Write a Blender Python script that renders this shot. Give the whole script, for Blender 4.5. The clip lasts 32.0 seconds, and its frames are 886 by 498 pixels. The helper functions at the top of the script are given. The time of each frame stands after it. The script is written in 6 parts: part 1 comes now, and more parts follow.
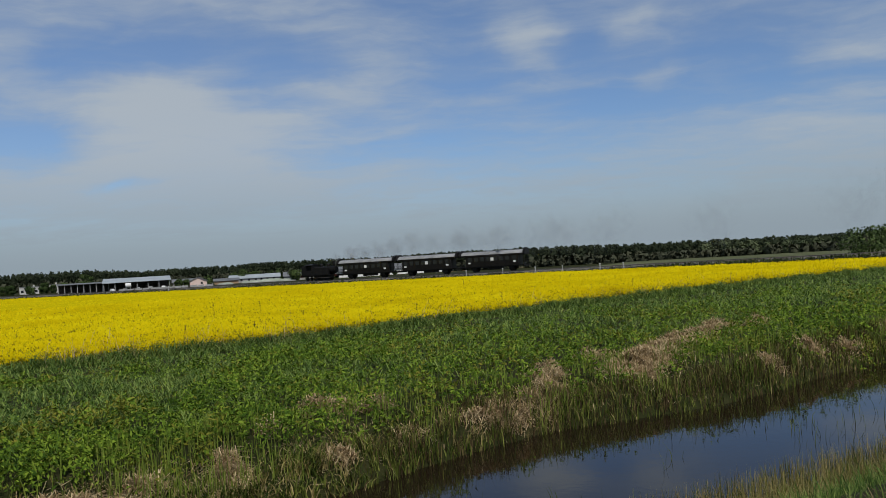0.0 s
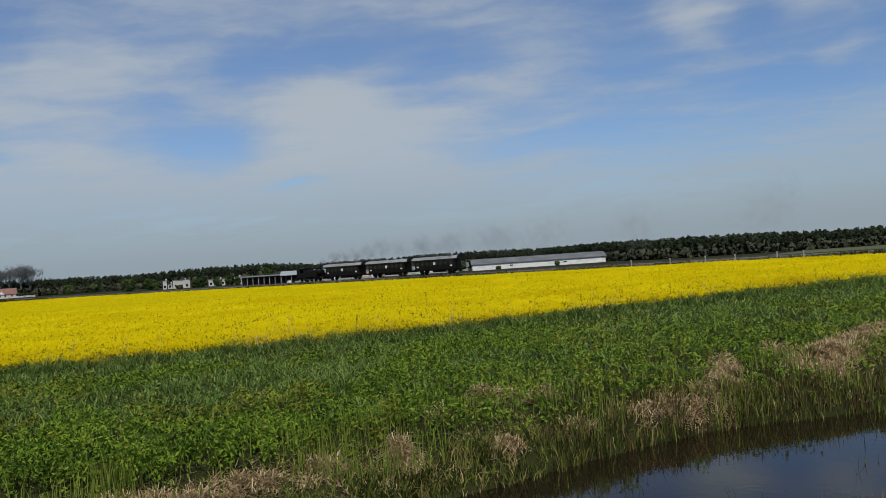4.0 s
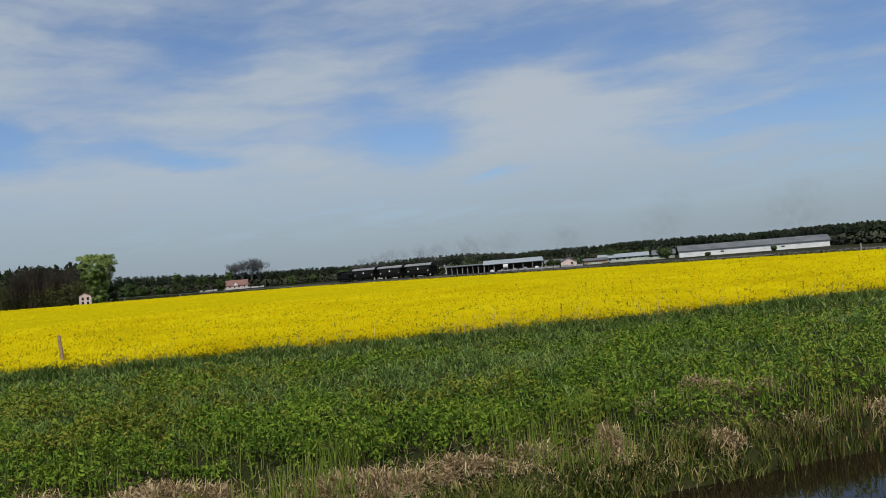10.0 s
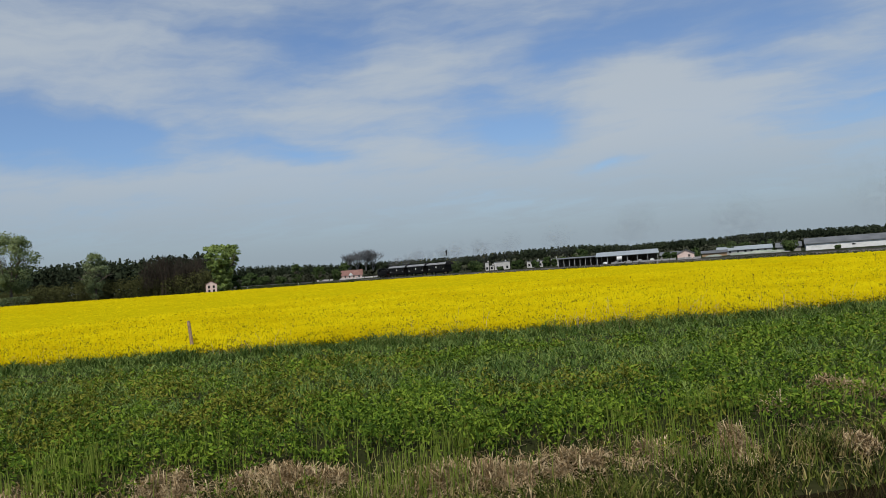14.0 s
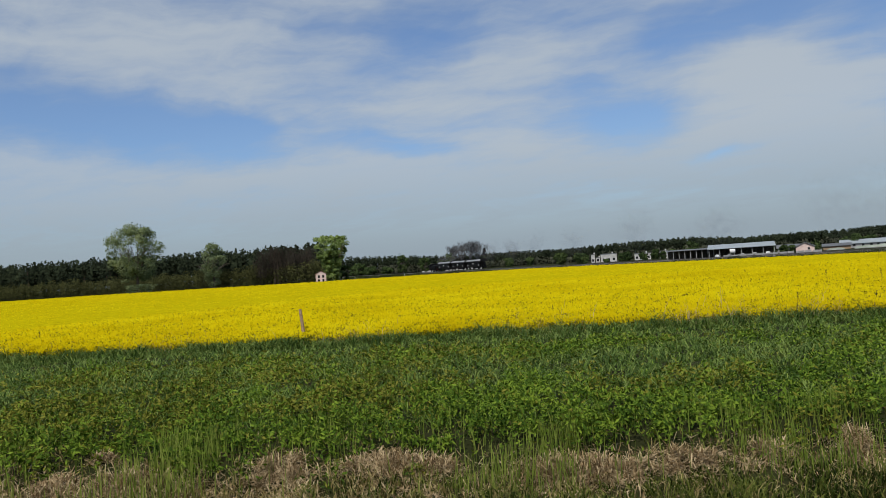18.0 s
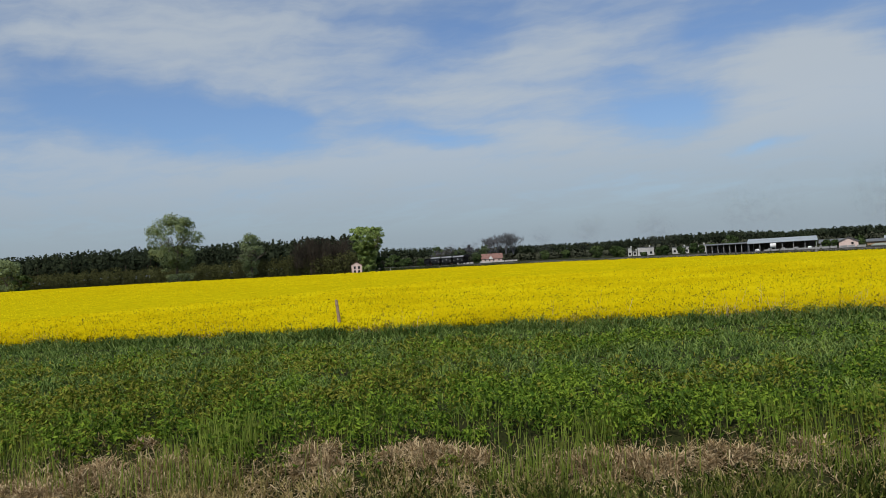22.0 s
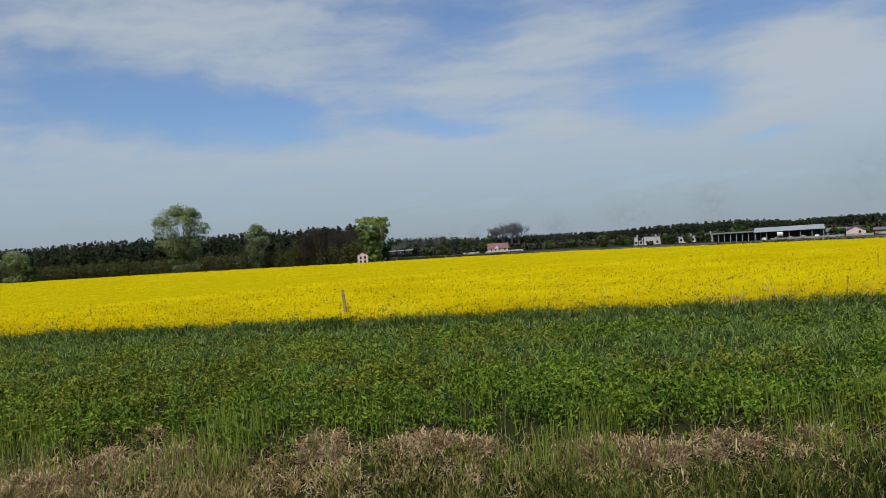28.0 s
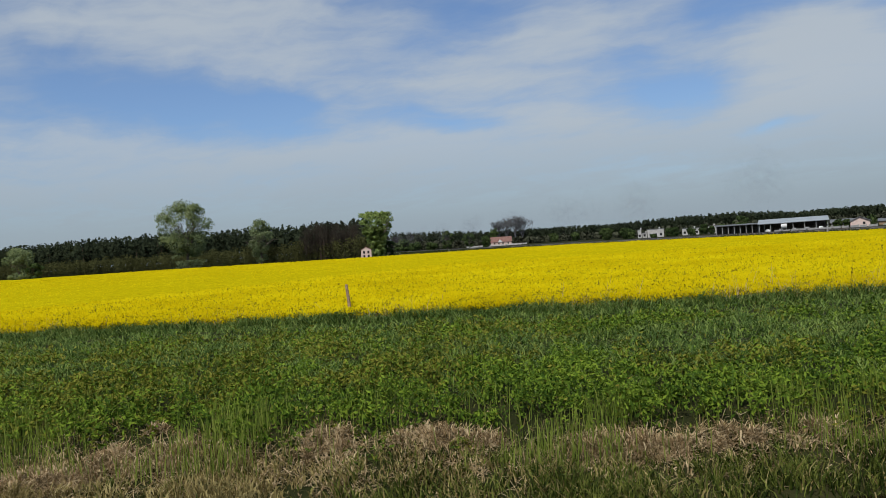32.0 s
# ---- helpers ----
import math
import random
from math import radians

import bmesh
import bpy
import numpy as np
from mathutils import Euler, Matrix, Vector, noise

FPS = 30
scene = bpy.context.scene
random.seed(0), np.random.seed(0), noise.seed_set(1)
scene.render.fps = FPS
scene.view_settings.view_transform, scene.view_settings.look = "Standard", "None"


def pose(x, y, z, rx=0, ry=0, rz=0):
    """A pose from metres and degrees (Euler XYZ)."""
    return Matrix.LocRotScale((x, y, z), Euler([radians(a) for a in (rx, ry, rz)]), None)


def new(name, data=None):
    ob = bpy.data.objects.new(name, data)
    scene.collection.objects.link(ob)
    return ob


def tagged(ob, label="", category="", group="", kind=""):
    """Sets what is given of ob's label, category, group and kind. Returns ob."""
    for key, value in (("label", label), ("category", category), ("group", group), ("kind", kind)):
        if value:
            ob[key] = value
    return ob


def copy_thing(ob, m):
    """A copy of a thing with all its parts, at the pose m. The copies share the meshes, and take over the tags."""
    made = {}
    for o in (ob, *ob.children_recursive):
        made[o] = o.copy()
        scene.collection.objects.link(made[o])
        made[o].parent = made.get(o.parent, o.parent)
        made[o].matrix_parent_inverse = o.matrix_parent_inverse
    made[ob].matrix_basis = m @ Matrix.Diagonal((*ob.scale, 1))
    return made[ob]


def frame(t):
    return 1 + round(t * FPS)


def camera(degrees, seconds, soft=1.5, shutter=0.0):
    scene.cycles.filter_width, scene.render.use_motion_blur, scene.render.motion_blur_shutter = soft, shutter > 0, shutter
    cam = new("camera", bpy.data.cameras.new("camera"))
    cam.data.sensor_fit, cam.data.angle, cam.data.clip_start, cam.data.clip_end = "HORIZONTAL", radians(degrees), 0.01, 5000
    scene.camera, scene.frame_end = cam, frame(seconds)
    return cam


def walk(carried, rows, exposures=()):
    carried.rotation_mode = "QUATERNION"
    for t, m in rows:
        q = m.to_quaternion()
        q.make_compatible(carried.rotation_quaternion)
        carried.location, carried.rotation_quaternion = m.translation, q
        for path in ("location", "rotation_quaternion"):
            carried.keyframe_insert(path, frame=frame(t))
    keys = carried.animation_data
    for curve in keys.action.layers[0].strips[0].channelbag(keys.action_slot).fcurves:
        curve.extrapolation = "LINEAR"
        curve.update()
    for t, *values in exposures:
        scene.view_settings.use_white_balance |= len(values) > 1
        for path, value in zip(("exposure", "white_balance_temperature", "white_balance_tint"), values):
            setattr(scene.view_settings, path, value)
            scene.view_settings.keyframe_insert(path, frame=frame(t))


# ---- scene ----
# ---- camera: a phone held on the road bank, turning after the train ----
cam = camera(57.67, 32.0, soft=0.6)
PATH = [
    (0.0, 0.000, -0.000, 4.200, 90.90, 3.35, -0.00),
    (0.5, -0.012, -0.000, 4.200, 90.90, 3.37, 1.54),
    (1.0, -0.024, -0.001, 4.200, 90.91, 3.47, 3.02),
    (1.5, -0.034, -0.001, 4.200, 90.92, 3.54, 4.40),
    (2.0, -0.045, -0.002, 4.200, 90.93, 3.61, 5.74),
    (2.5, -0.054, -0.003, 4.200, 90.95, 3.66, 6.96),
    (3.0, -0.065, -0.005, 4.200, 90.98, 3.74, 8.31),
    (3.5, -0.075, -0.006, 4.200, 91.00, 3.82, 9.60),
    (4.0, -0.090, -0.009, 4.200, 90.98, 3.88, 11.50),
    (4.5, -0.101, -0.011, 4.200, 91.05, 4.04, 12.98),
    (6.5, -0.133, -0.020, 4.200, 91.06, 4.37, 17.28),
    (7.0, -0.142, -0.023, 4.200, 91.08, 4.44, 18.43),
    (7.5, -0.150, -0.026, 4.200, 91.09, 4.51, 19.45),
    (8.0, -0.157, -0.028, 4.200, 91.11, 4.59, 20.45),
    (8.5, -0.163, -0.031, 4.200, 91.11, 4.67, 21.32),
    (9.0, -0.172, -0.034, 4.200, 91.14, 4.62, 22.49),
    (9.5, -0.183, -0.039, 4.200, 91.17, 4.70, 23.97),
    (10.0, -0.196, -0.045, 4.200, 91.25, 4.69, 25.80),
    (10.5, -0.205, -0.050, 4.200, 91.29, 4.78, 27.20),
    (11.0, -0.215, -0.055, 4.200, 91.32, 4.65, 28.60),
    (11.5, -0.223, -0.059, 4.200, 91.31, 4.63, 29.74),
    (12.0, -0.230, -0.063, 4.200, 91.33, 4.68, 30.83),
    (12.5, -0.236, -0.067, 4.200, 91.32, 4.77, 31.70),
    (13.0, -0.241, -0.070, 4.200, 91.31, 4.81, 32.50),
    (13.5, -0.245, -0.072, 4.200, 91.27, 4.34, 33.02),
    (14.0, -0.249, -0.075, 4.200, 91.26, 4.29, 33.72),
    (14.5, -0.256, -0.080, 4.200, 91.27, 4.36, 34.78),
    (15.0, -0.268, -0.088, 4.200, 91.31, 4.42, 36.58),
    (15.5, -0.276, -0.094, 4.200, 91.33, 4.47, 37.88),
    (17.5, -0.294, -0.110, 4.200, 91.23, 4.27, 40.96),
    (18.0, -0.296, -0.111, 4.200, 91.18, 3.87, 41.16),
    (18.5, -0.297, -0.112, 4.200, 91.10, 3.65, 41.35),
    (19.0, -0.298, -0.113, 4.200, 91.05, 3.57, 41.59),
    (19.5, -0.299, -0.114, 4.200, 91.00, 3.23, 41.73),
    (20.0, -0.300, -0.115, 4.200, 90.95, 3.11, 41.87),
    (20.5, -0.301, -0.116, 4.200, 90.88, 3.20, 42.07),
    (21.0, -0.305, -0.119, 4.200, 90.85, 3.25, 42.74),
    (21.5, -0.308, -0.122, 4.200, 90.80, 3.31, 43.24),
    (22.0, -0.310, -0.124, 4.200, 90.77, 3.39, 43.67),
    (22.5, -0.311, -0.125, 4.200, 90.71, 3.44, 43.82),
    (23.0, -0.311, -0.125, 4.200, 90.67, 3.54, 43.85),
    (23.5, -0.311, -0.125, 4.200, 90.60, 3.52, 43.87),
    (24.0, -0.312, -0.125, 4.200, 90.55, 3.46, 43.89),
    (24.5, -0.312, -0.125, 4.200, 90.47, 3.30, 43.91),
    (25.0, -0.312, -0.126, 4.200, 90.41, 3.30, 43.94),
    (25.5, -0.312, -0.126, 4.200, 90.35, 3.41, 43.97),
    (27.5, -0.312, -0.126, 4.200, 90.13, 3.71, 44.05),
    (28.0, -0.313, -0.126, 4.200, 90.07, 3.59, 44.09),
    (28.5, -0.313, -0.127, 4.200, 90.02, 3.60, 44.13),
    (29.0, -0.313, -0.127, 4.200, 89.96, 3.72, 44.16),
    (29.5, -0.313, -0.127, 4.200, 89.89, 3.81, 44.21),
    (30.0, -0.313, -0.127, 4.200, 89.84, 3.85, 44.22),
    (30.5, -0.314, -0.127, 4.200, 89.78, 3.87, 44.26),
    (31.0, -0.314, -0.127, 4.200, 89.71, 3.94, 44.27),
    (31.5, -0.314, -0.128, 4.200, 89.65, 3.94, 44.32),
    (32.0, -0.314, -0.128, 4.200, 89.66, 3.96, 44.33),
]
EXPOSURES = [(0.0, -0.15), (6.0, -0.08), (14.0, 0.0), (32.0, 0.0)]
walk(cam, [(t, pose(*p)) for t, *p in PATH], EXPOSURES)

# ---- sky, sun and exposure ----
SUN_AZ, SUN_EL = 205.0, 50.0      # degrees to the left of the first view's heading; above the horizon
sun_way = Vector((-math.sin(radians(SUN_AZ)) * math.cos(radians(SUN_EL)), math.cos(radians(SUN_AZ)) * math.cos(radians(SUN_EL)), math.sin(radians(SUN_EL))))

# streaks of high cloud (+) and clear gaps (-): heading, height, half length, half width, slope in degrees, strength
CLOUD_STROKES = [
    (66.9, 11.2, 9.4, 3.77, 6, -1.60), (56.7, 9.8, 10.5, 3.26, 3, -2.10), (54.8, 10.9, 5.6, 1.76, 6, -0.90), (44.3, 9.0, 6.6, 1.60, 9, -1.60), (70.7, 14.3, 3.4, 1.76, 6, -0.60),
    (29.0, 9.2, 7.5, 3.77, 4, -0.80), (40.5, 16.1, 5.0, 3.01, -1, -0.80), (22.7, 14.0, 5.8, 2.51, 3, -0.50), (20.8, 6.1, 3.6, 0.90, -3, -1.50), (52.8, 6.3, 3.8, 0.70, 4, -0.30),
    (61.0, 15.2, 15.7, 4.52, 5, 0.90), (51.0, 10.7, 2.7, 1.10, 13, 0.70), (40.9, 11.3, 9.6, 3.51, -6, 0.70), (36.3, 8.3, 5.1, 1.51, 0, 0.40), (47.9, 6.8, 18.5, 2.01, 3, 0.50),
    (69.4, 8.7, 4.8, 1.51, -1, 0.50), (20.4, 7.5, 10.0, 4.52, -11, 0.60), (19.2, 11.3, 6.9, 2.51, 0, 0.40), (34.3, 14.5, 5.8, 3.01, -9, 0.50), (26.2, 9.3, 5.7, 2.76, -12, -0.50),
    (25.0, 14.0, 5.1, 2.26, 0, -0.80), (17.1, 15.2, 10.0, 3.01, 3, -1.00), (43.1, 16.3, 6.1, 3.51, -29, -0.50), (30.3, 11.5, 4.1, 2.51, 34, -0.60), (8.6, 7.8, 6.1, 2.51, 4, -0.60),
    (7.4, 13.3, 4.2, 2.01, 2, -0.40), (19.8, 12.2, 8.2, 2.26, -7, 0.70), (17.7, 10.5, 8.6, 2.51, 0, 0.80), (11.7, 10.0, 5.2, 1.51, -9, 0.40), (7.0, 11.9, 6.5, 2.01, -1, 0.50),
    (34.3, 13.8, 5.9, 3.01, -11, 0.40), (26.7, 9.7, 4.8, 3.01, -1, -0.40), (18.9, 16.3, 10.7, 3.01, 3, -0.30), (19.0, 13.4, 11.0, 1.51, -10, 0.30), (14.2, 10.0, 9.9, 4.02, 5, 0.50),
    (10.5, 13.6, 5.0, 2.51, -17, -0.70), (0.5, 7.6, 10.5, 2.51, 5, -0.90), (2.8, 10.0, 3.9, 1.51, 5, 0.40), (-2.2, 13.3, 4.9, 2.51, -1, -0.80), (-0.8, 16.4, 6.3, 3.01, 13, -0.50),
    (-6.6, 15.3, 4.8, 2.76, 32, 1.10), (-13.7, 15.3, 2.8, 1.76, -24, 0.80), (-15.3, 11.7, 2.4, 1.41, -20, 0.80), (-10.7, 14.3, 3.2, 2.01, 6, -0.80), (-13.7, 10.2, 8.9, 2.01, 0, -0.80),
    (-24.0, 10.5, 7.8, 2.51, -4, -0.90), (-20.7, 13.4, 6.8, 2.51, -1, -0.60), (-27.7, 12.1, 4.4, 2.51, -6, 0.50), (-5.0, 9.6, 8.8, 1.00, 0, 0.40), (-21.2, 7.4, 11.2, 3.01, -1, 0.40),
    (12.8, 5.5, 7.7, 2.01, 6, 0.40), (-14.0, 13.0, 30.0, 10.0, 0, -0.60), (-10.0, 6.0, 26.0, 6.0, 0, -0.85),
]


def build_sky():
    world = bpy.data.worlds.new("sky")
    scene.world = world
    world.use_nodes = True
    nt = world.node_tree
    nt.nodes.clear()
    N, L = nt.nodes.new, nt.links.new

    def math_node(op, a, b=None, clamp=False):
        n = N("ShaderNodeMath")
        n.operation, n.use_clamp = op, clamp
        for i, v in enumerate((a, b)):
            if v is None:
                continue
            if isinstance(v, (int, float)):
                n.inputs[i].default_value = v
            else:
                L(v, n.inputs[i])
        return n.outputs[0]

    sky = N("ShaderNodeTexSky")
    sky.sky_type, sky.sun_disc = "NISHITA", False
    sky.sun_elevation, sky.sun_rotation = radians(SUN_EL), radians(-SUN_AZ)
    sky.air_density, sky.dust_density, sky.ozone_density = 1.0, 0.4, 3.0
    geo = N("ShaderNodeTexCoord")
    sep = N("ShaderNodeSeparateXYZ")
    L(geo.outputs["Generated"], sep.inputs[0])
    up = math_node("ADD", math_node("MAXIMUM", sep.outputs[2], 0.0), 0.10)
    px, py = math_node("DIVIDE", sep.outputs[0], up), math_node("DIVIDE", sep.outputs[1], up)
    plane = N("ShaderNodeCombineXYZ")
    L(px, plane.inputs[0]), L(py, plane.inputs[1])

    def cloud(scale, turn, stretch, offset, detail, rough, warp):
        m = N("ShaderNodeMapping")
        m.inputs["Rotation"].default_value = (0, 0, radians(turn))
        m.inputs["Scale"].default_value = (scale, scale * stretch, 1)
        m.inputs["Location"].default_value = offset
        L(plane.outputs[0], m.inputs[0])
        n = N("ShaderNodeTexNoise")
        n.inputs["Scale"].default_value, n.inputs["Detail"].default_value = 1.0, detail
        n.inputs["Roughness"].default_value, n.inputs["Distortion"].default_value = rough, warp
        L(m.outputs[0], n.inputs["Vector"])
        return n.outputs["Fac"]

    big = cloud(0.42, 25, 1.7, (3.1, 1.2, 0), 3, 0.5, 0.6)
    wisp = cloud(1.1, 40, 2.0, (0.4, 5.2, 0), 5, 0.50, 0.9)
    fine = cloud(3.4, 35, 1.5, (2.2, 0.3, 0), 5, 0.6, 0.6)
    # heading (degrees to the left) and height above the horizon, stirred a little so that cloud edges fray
    stir = N("ShaderNodeTexNoise")
    stir.inputs["Scale"].default_value, stir.inputs["Detail"].default_value = 9.0, 4
    L(geo.outputs["Generated"], stir.inputs["Vector"])
    rgb = N("ShaderNodeSeparateColor")
    L(stir.outputs["Color"], rgb.inputs[0])
    heading = math_node("MULTIPLY", math_node("ARCTAN2", math_node("MULTIPLY", sep.outputs[0], -1.0), sep.outputs[1]), 180 / math.pi)
    rise = math_node("MULTIPLY", math_node("ARCSINE", sep.outputs[2]), 180 / math.pi)
    heading = math_node("ADD", heading, math_node("MULTIPLY", math_node("SUBTRACT", rgb.outputs[0], 0.5), 7.0))
    rise = math_node("ADD", rise, math_node("MULTIPLY", math_node("SUBTRACT", rgb.outputs[1], 0.5), 3.0))
    place = N("ShaderNodeCombineXYZ")
    L(heading, place.inputs[0]), L(rise, place.inputs[1])
    combed = N("ShaderNodeMapping")                  # fine streaks combed along the wind
    combed.inputs["Rotation"].default_value, combed.inputs["Scale"].default_value = (0, 0, radians(9)), (0.10, 0.75, 1)
    L(place.outputs[0], combed.inputs[0])
    streak = N("ShaderNodeTexNoise")
    streak.inputs["Scale"].default_value, streak.inputs["Detail"].default_value, streak.inputs["Roughness"].default_value = 1.0, 5, 0.55
    L(combed.outputs[0], streak.inputs["Vector"])
    amount = math_node("ADD", math_node("MULTIPLY", big, 0.16), math_node("ADD", math_node("MULTIPLY", wisp, 0.30), math_node("MULTIPLY", fine, 0.36)))
    amount = math_node("ADD", math_node("ADD", amount, 0.06), math_node("MULTIPLY", streak.outputs["Fac"], 0.56))
    veil = N("ShaderNodeMapRange")                   # the lower sky is veiled almost everywhere
    veil.interpolation_type = "SMOOTHSTEP"
    veil.inputs["From Min"].default_value, veil.inputs["From Max"].default_value, veil.inputs["To Max"].default_value = 10.5, 6.0, 0.22
    L(rise, veil.inputs["Value"])
    amount = math_node("ADD", amount, veil.outputs[0])
    for h0, e0, reach, wide, turn, gain in CLOUD_STROKES:
        m, q, k = N("ShaderNodeMapping"), N("ShaderNodeTexGradient"), N("ShaderNodeMapRange")
        m.vector_type, q.gradient_type, k.interpolation_type = "TEXTURE", "SPHERICAL", "SMOOTHSTEP"
        m.inputs["Location"].default_value, m.inputs["Rotation"].default_value, m.inputs["Scale"].default_value = (h0, e0, 0), (0, 0, radians(turn)), (reach, wide, 1)
        k.inputs["To Max"].default_value = gain * 0.25
        L(place.outputs[0], m.inputs[0]), L(m.outputs[0], q.inputs[0]), L(q.outputs["Fac"], k.inputs["Value"])
        amount = math_node("ADD", amount, k.outputs[0])
    ramp = N("ShaderNodeMapRange")
    ramp.interpolation_type = "SMOOTHSTEP"
    ramp.inputs["From Min"].default_value, ramp.inputs["From Max"].default_value = 0.36, 1.06
    L(amount, ramp.inputs["Value"])
    # the veil thickens towards the horizon
    low = N("ShaderNodeMapRange")
    low.interpolation_type = "SMOOTHSTEP"
    low.inputs["From Min"].default_value, low.inputs["From Max"].default_value = 0.165, 0.012
    L(sep.outputs[2], low.inputs["Value"])
    cover = math_node("MAXIMUM", math_node("ADD", math_node("MULTIPLY", ramp.outputs[0], 0.74), math_node("ADD", math_node("MULTIPLY", big, 0.30), -0.02)), math_node("MULTIPLY", low.outputs[0], 0.96), True)
    tint = N("ShaderNodeMix")
    tint.data_type = "RGBA"
    L(low.outputs[0], tint.inputs["Factor"])
    body = N("ShaderNodeMix")                        # thin veil to bright core
    body.data_type = "RGBA"
    L(ramp.outputs[0], body.inputs["Factor"])
    body.inputs["A"].default_value, body.inputs["B"].default_value = (3.35, 4.05, 4.95, 1), (4.55, 5.10, 5.62, 1)
    L(body.outputs["Result"], tint.inputs["A"])
    tint.inputs["A"].default_value, tint.inputs["B"].default_value = (4.15, 4.65, 5.45, 1), (2.98, 3.64, 4.22, 1)
    clear = N("ShaderNodeMix")                       # deep spring blue between the clouds
    clear.data_type, clear.blend_type = "RGBA", "MULTIPLY"
    clear.inputs["Factor"].default_value = 1.0
    L(sky.outputs[0], clear.inputs["A"])
    clear.inputs["B"].default_value = (0.71, 0.84, 1.03, 1)
    mix = N("ShaderNodeMix")
    mix.data_type = "RGBA"
    L(cover, mix.inputs["Factor"]), L(clear.outputs["Result"], mix.inputs["A"]), L(tint.outputs["Result"], mix.inputs["B"])
    back, out = N("ShaderNodeBackground"), N("ShaderNodeOutputWorld")
    back.inputs["Strength"].default_value = 0.10
    L(mix.outputs["Result"], back.inputs["Color"]), L(back.outputs[0], out.inputs["Surface"])


build_sky()
sun = new("sun", bpy.data.lights.new("sun", "SUN"))
sun.data.energy, sun.data.angle, sun.data.color = 3.2, radians(0.6), (1.0, 0.95, 0.88)
sun.matrix_world = Matrix.Translation((-60, -40, 90)) @ sun_way.to_track_quat("Z", "Y").to_matrix().to_4x4()

# ---- mesh and material helpers ----
rng = np.random.default_rng(7)


def socket(nt, node, name, value):
    if hasattr(value, "links"):
        nt.links.new(value, node.inputs[name])
    else:
        node.inputs[name].default_value = value


def material(name, colors, scale=2.0, rough=0.8, metal=0.0, bump=0.0, bump_scale=30.0, island=0.0, translucent=0.0, detail=4.0, by_object=0.0, spec=0.3):
    """Two-scale noise between two or three colours, with grain, optional leaf-by-leaf variation and relief."""
    m = bpy.data.materials.new(name)
    m.use_nodes = True
    nt = m.node_tree
    nt.nodes.clear()
    N, L = nt.nodes.new, nt.links.new
    where = N("ShaderNodeNewGeometry") if by_object == 0 else N("ShaderNodeTexCoord")
    place = where.outputs["Position"] if by_object == 0 else where.outputs["Object"]
    big, small = N("ShaderNodeTexNoise"), N("ShaderNodeTexNoise")
    for n, s, d in ((big, scale, detail), (small, scale * 9.0, 3.0)):
        n.inputs["Scale"].default_value, n.inputs["Detail"].default_value = s, d
        L(place, n.inputs["Vector"])
    add = N("ShaderNodeMath")
    add.operation = "MULTIPLY_ADD"
    L(small.outputs["Fac"], add.inputs[0])
    add.inputs[1].default_value = 0.45
    L(big.outputs["Fac"], add.inputs[2])
    fac = add.outputs[0]
    if island:
        g = N("ShaderNodeNewGeometry")
        k = N("ShaderNodeMath")
        k.operation = "MULTIPLY_ADD"
        L(g.outputs["Random Per Island"], k.inputs[0])
        k.inputs[1].default_value = island
        L(fac, k.inputs[2])
        off = N("ShaderNodeMath")
        off.operation = "SUBTRACT"
        L(k.outputs[0], off.inputs[0])
        off.inputs[1].default_value = island / 2
        fac = off.outputs[0]
    ramp = N("ShaderNodeValToRGB")
    e = ramp.color_ramp.elements
    e[0].position, e[1].position = 0.42, 1.05 - 0.05
    e[0].color, e[1].color = (*colors[0], 1), (*colors[-1], 1)
    if len(colors) > 2:
        mid = e.new(0.70)
        mid.color = (*colors[1], 1)
    L(fac, ramp.inputs[0])
    b = N("ShaderNodeBsdfPrincipled")
    L(ramp.outputs[0], b.inputs["Base Color"])
    b.inputs["Roughness"].default_value, b.inputs["Metallic"].default_value = rough, metal
    b.inputs["Specular IOR Level"].default_value = spec
    if bump:
        n = N("ShaderNodeTexNoise")
        n.inputs["Scale"].default_value, n.inputs["Detail"].default_value = bump_scale, 4
        L(place, n.inputs["Vector"])
        bp = N("ShaderNodeBump")
        bp.inputs["Strength"].default_value, bp.inputs["Distance"].default_value = bump, 0.02
        L(n.outputs["Fac"], bp.inputs["Height"]), L(bp.outputs[0], b.inputs["Normal"])
    shader = b.outputs[0]
    if translucent:
        t, mx = N("ShaderNodeBsdfTranslucent"), N("ShaderNodeMixShader")
        L(ramp.outputs[0], t.inputs["Color"])
        mx.inputs[0].default_value = translucent
        L(shader, mx.inputs[1]), L(t.outputs[0], mx.inputs[2])
        shader = mx.outputs[0]
    out = N("ShaderNodeOutputMaterial")
    L(shader, out.inputs["Surface"])
    return m


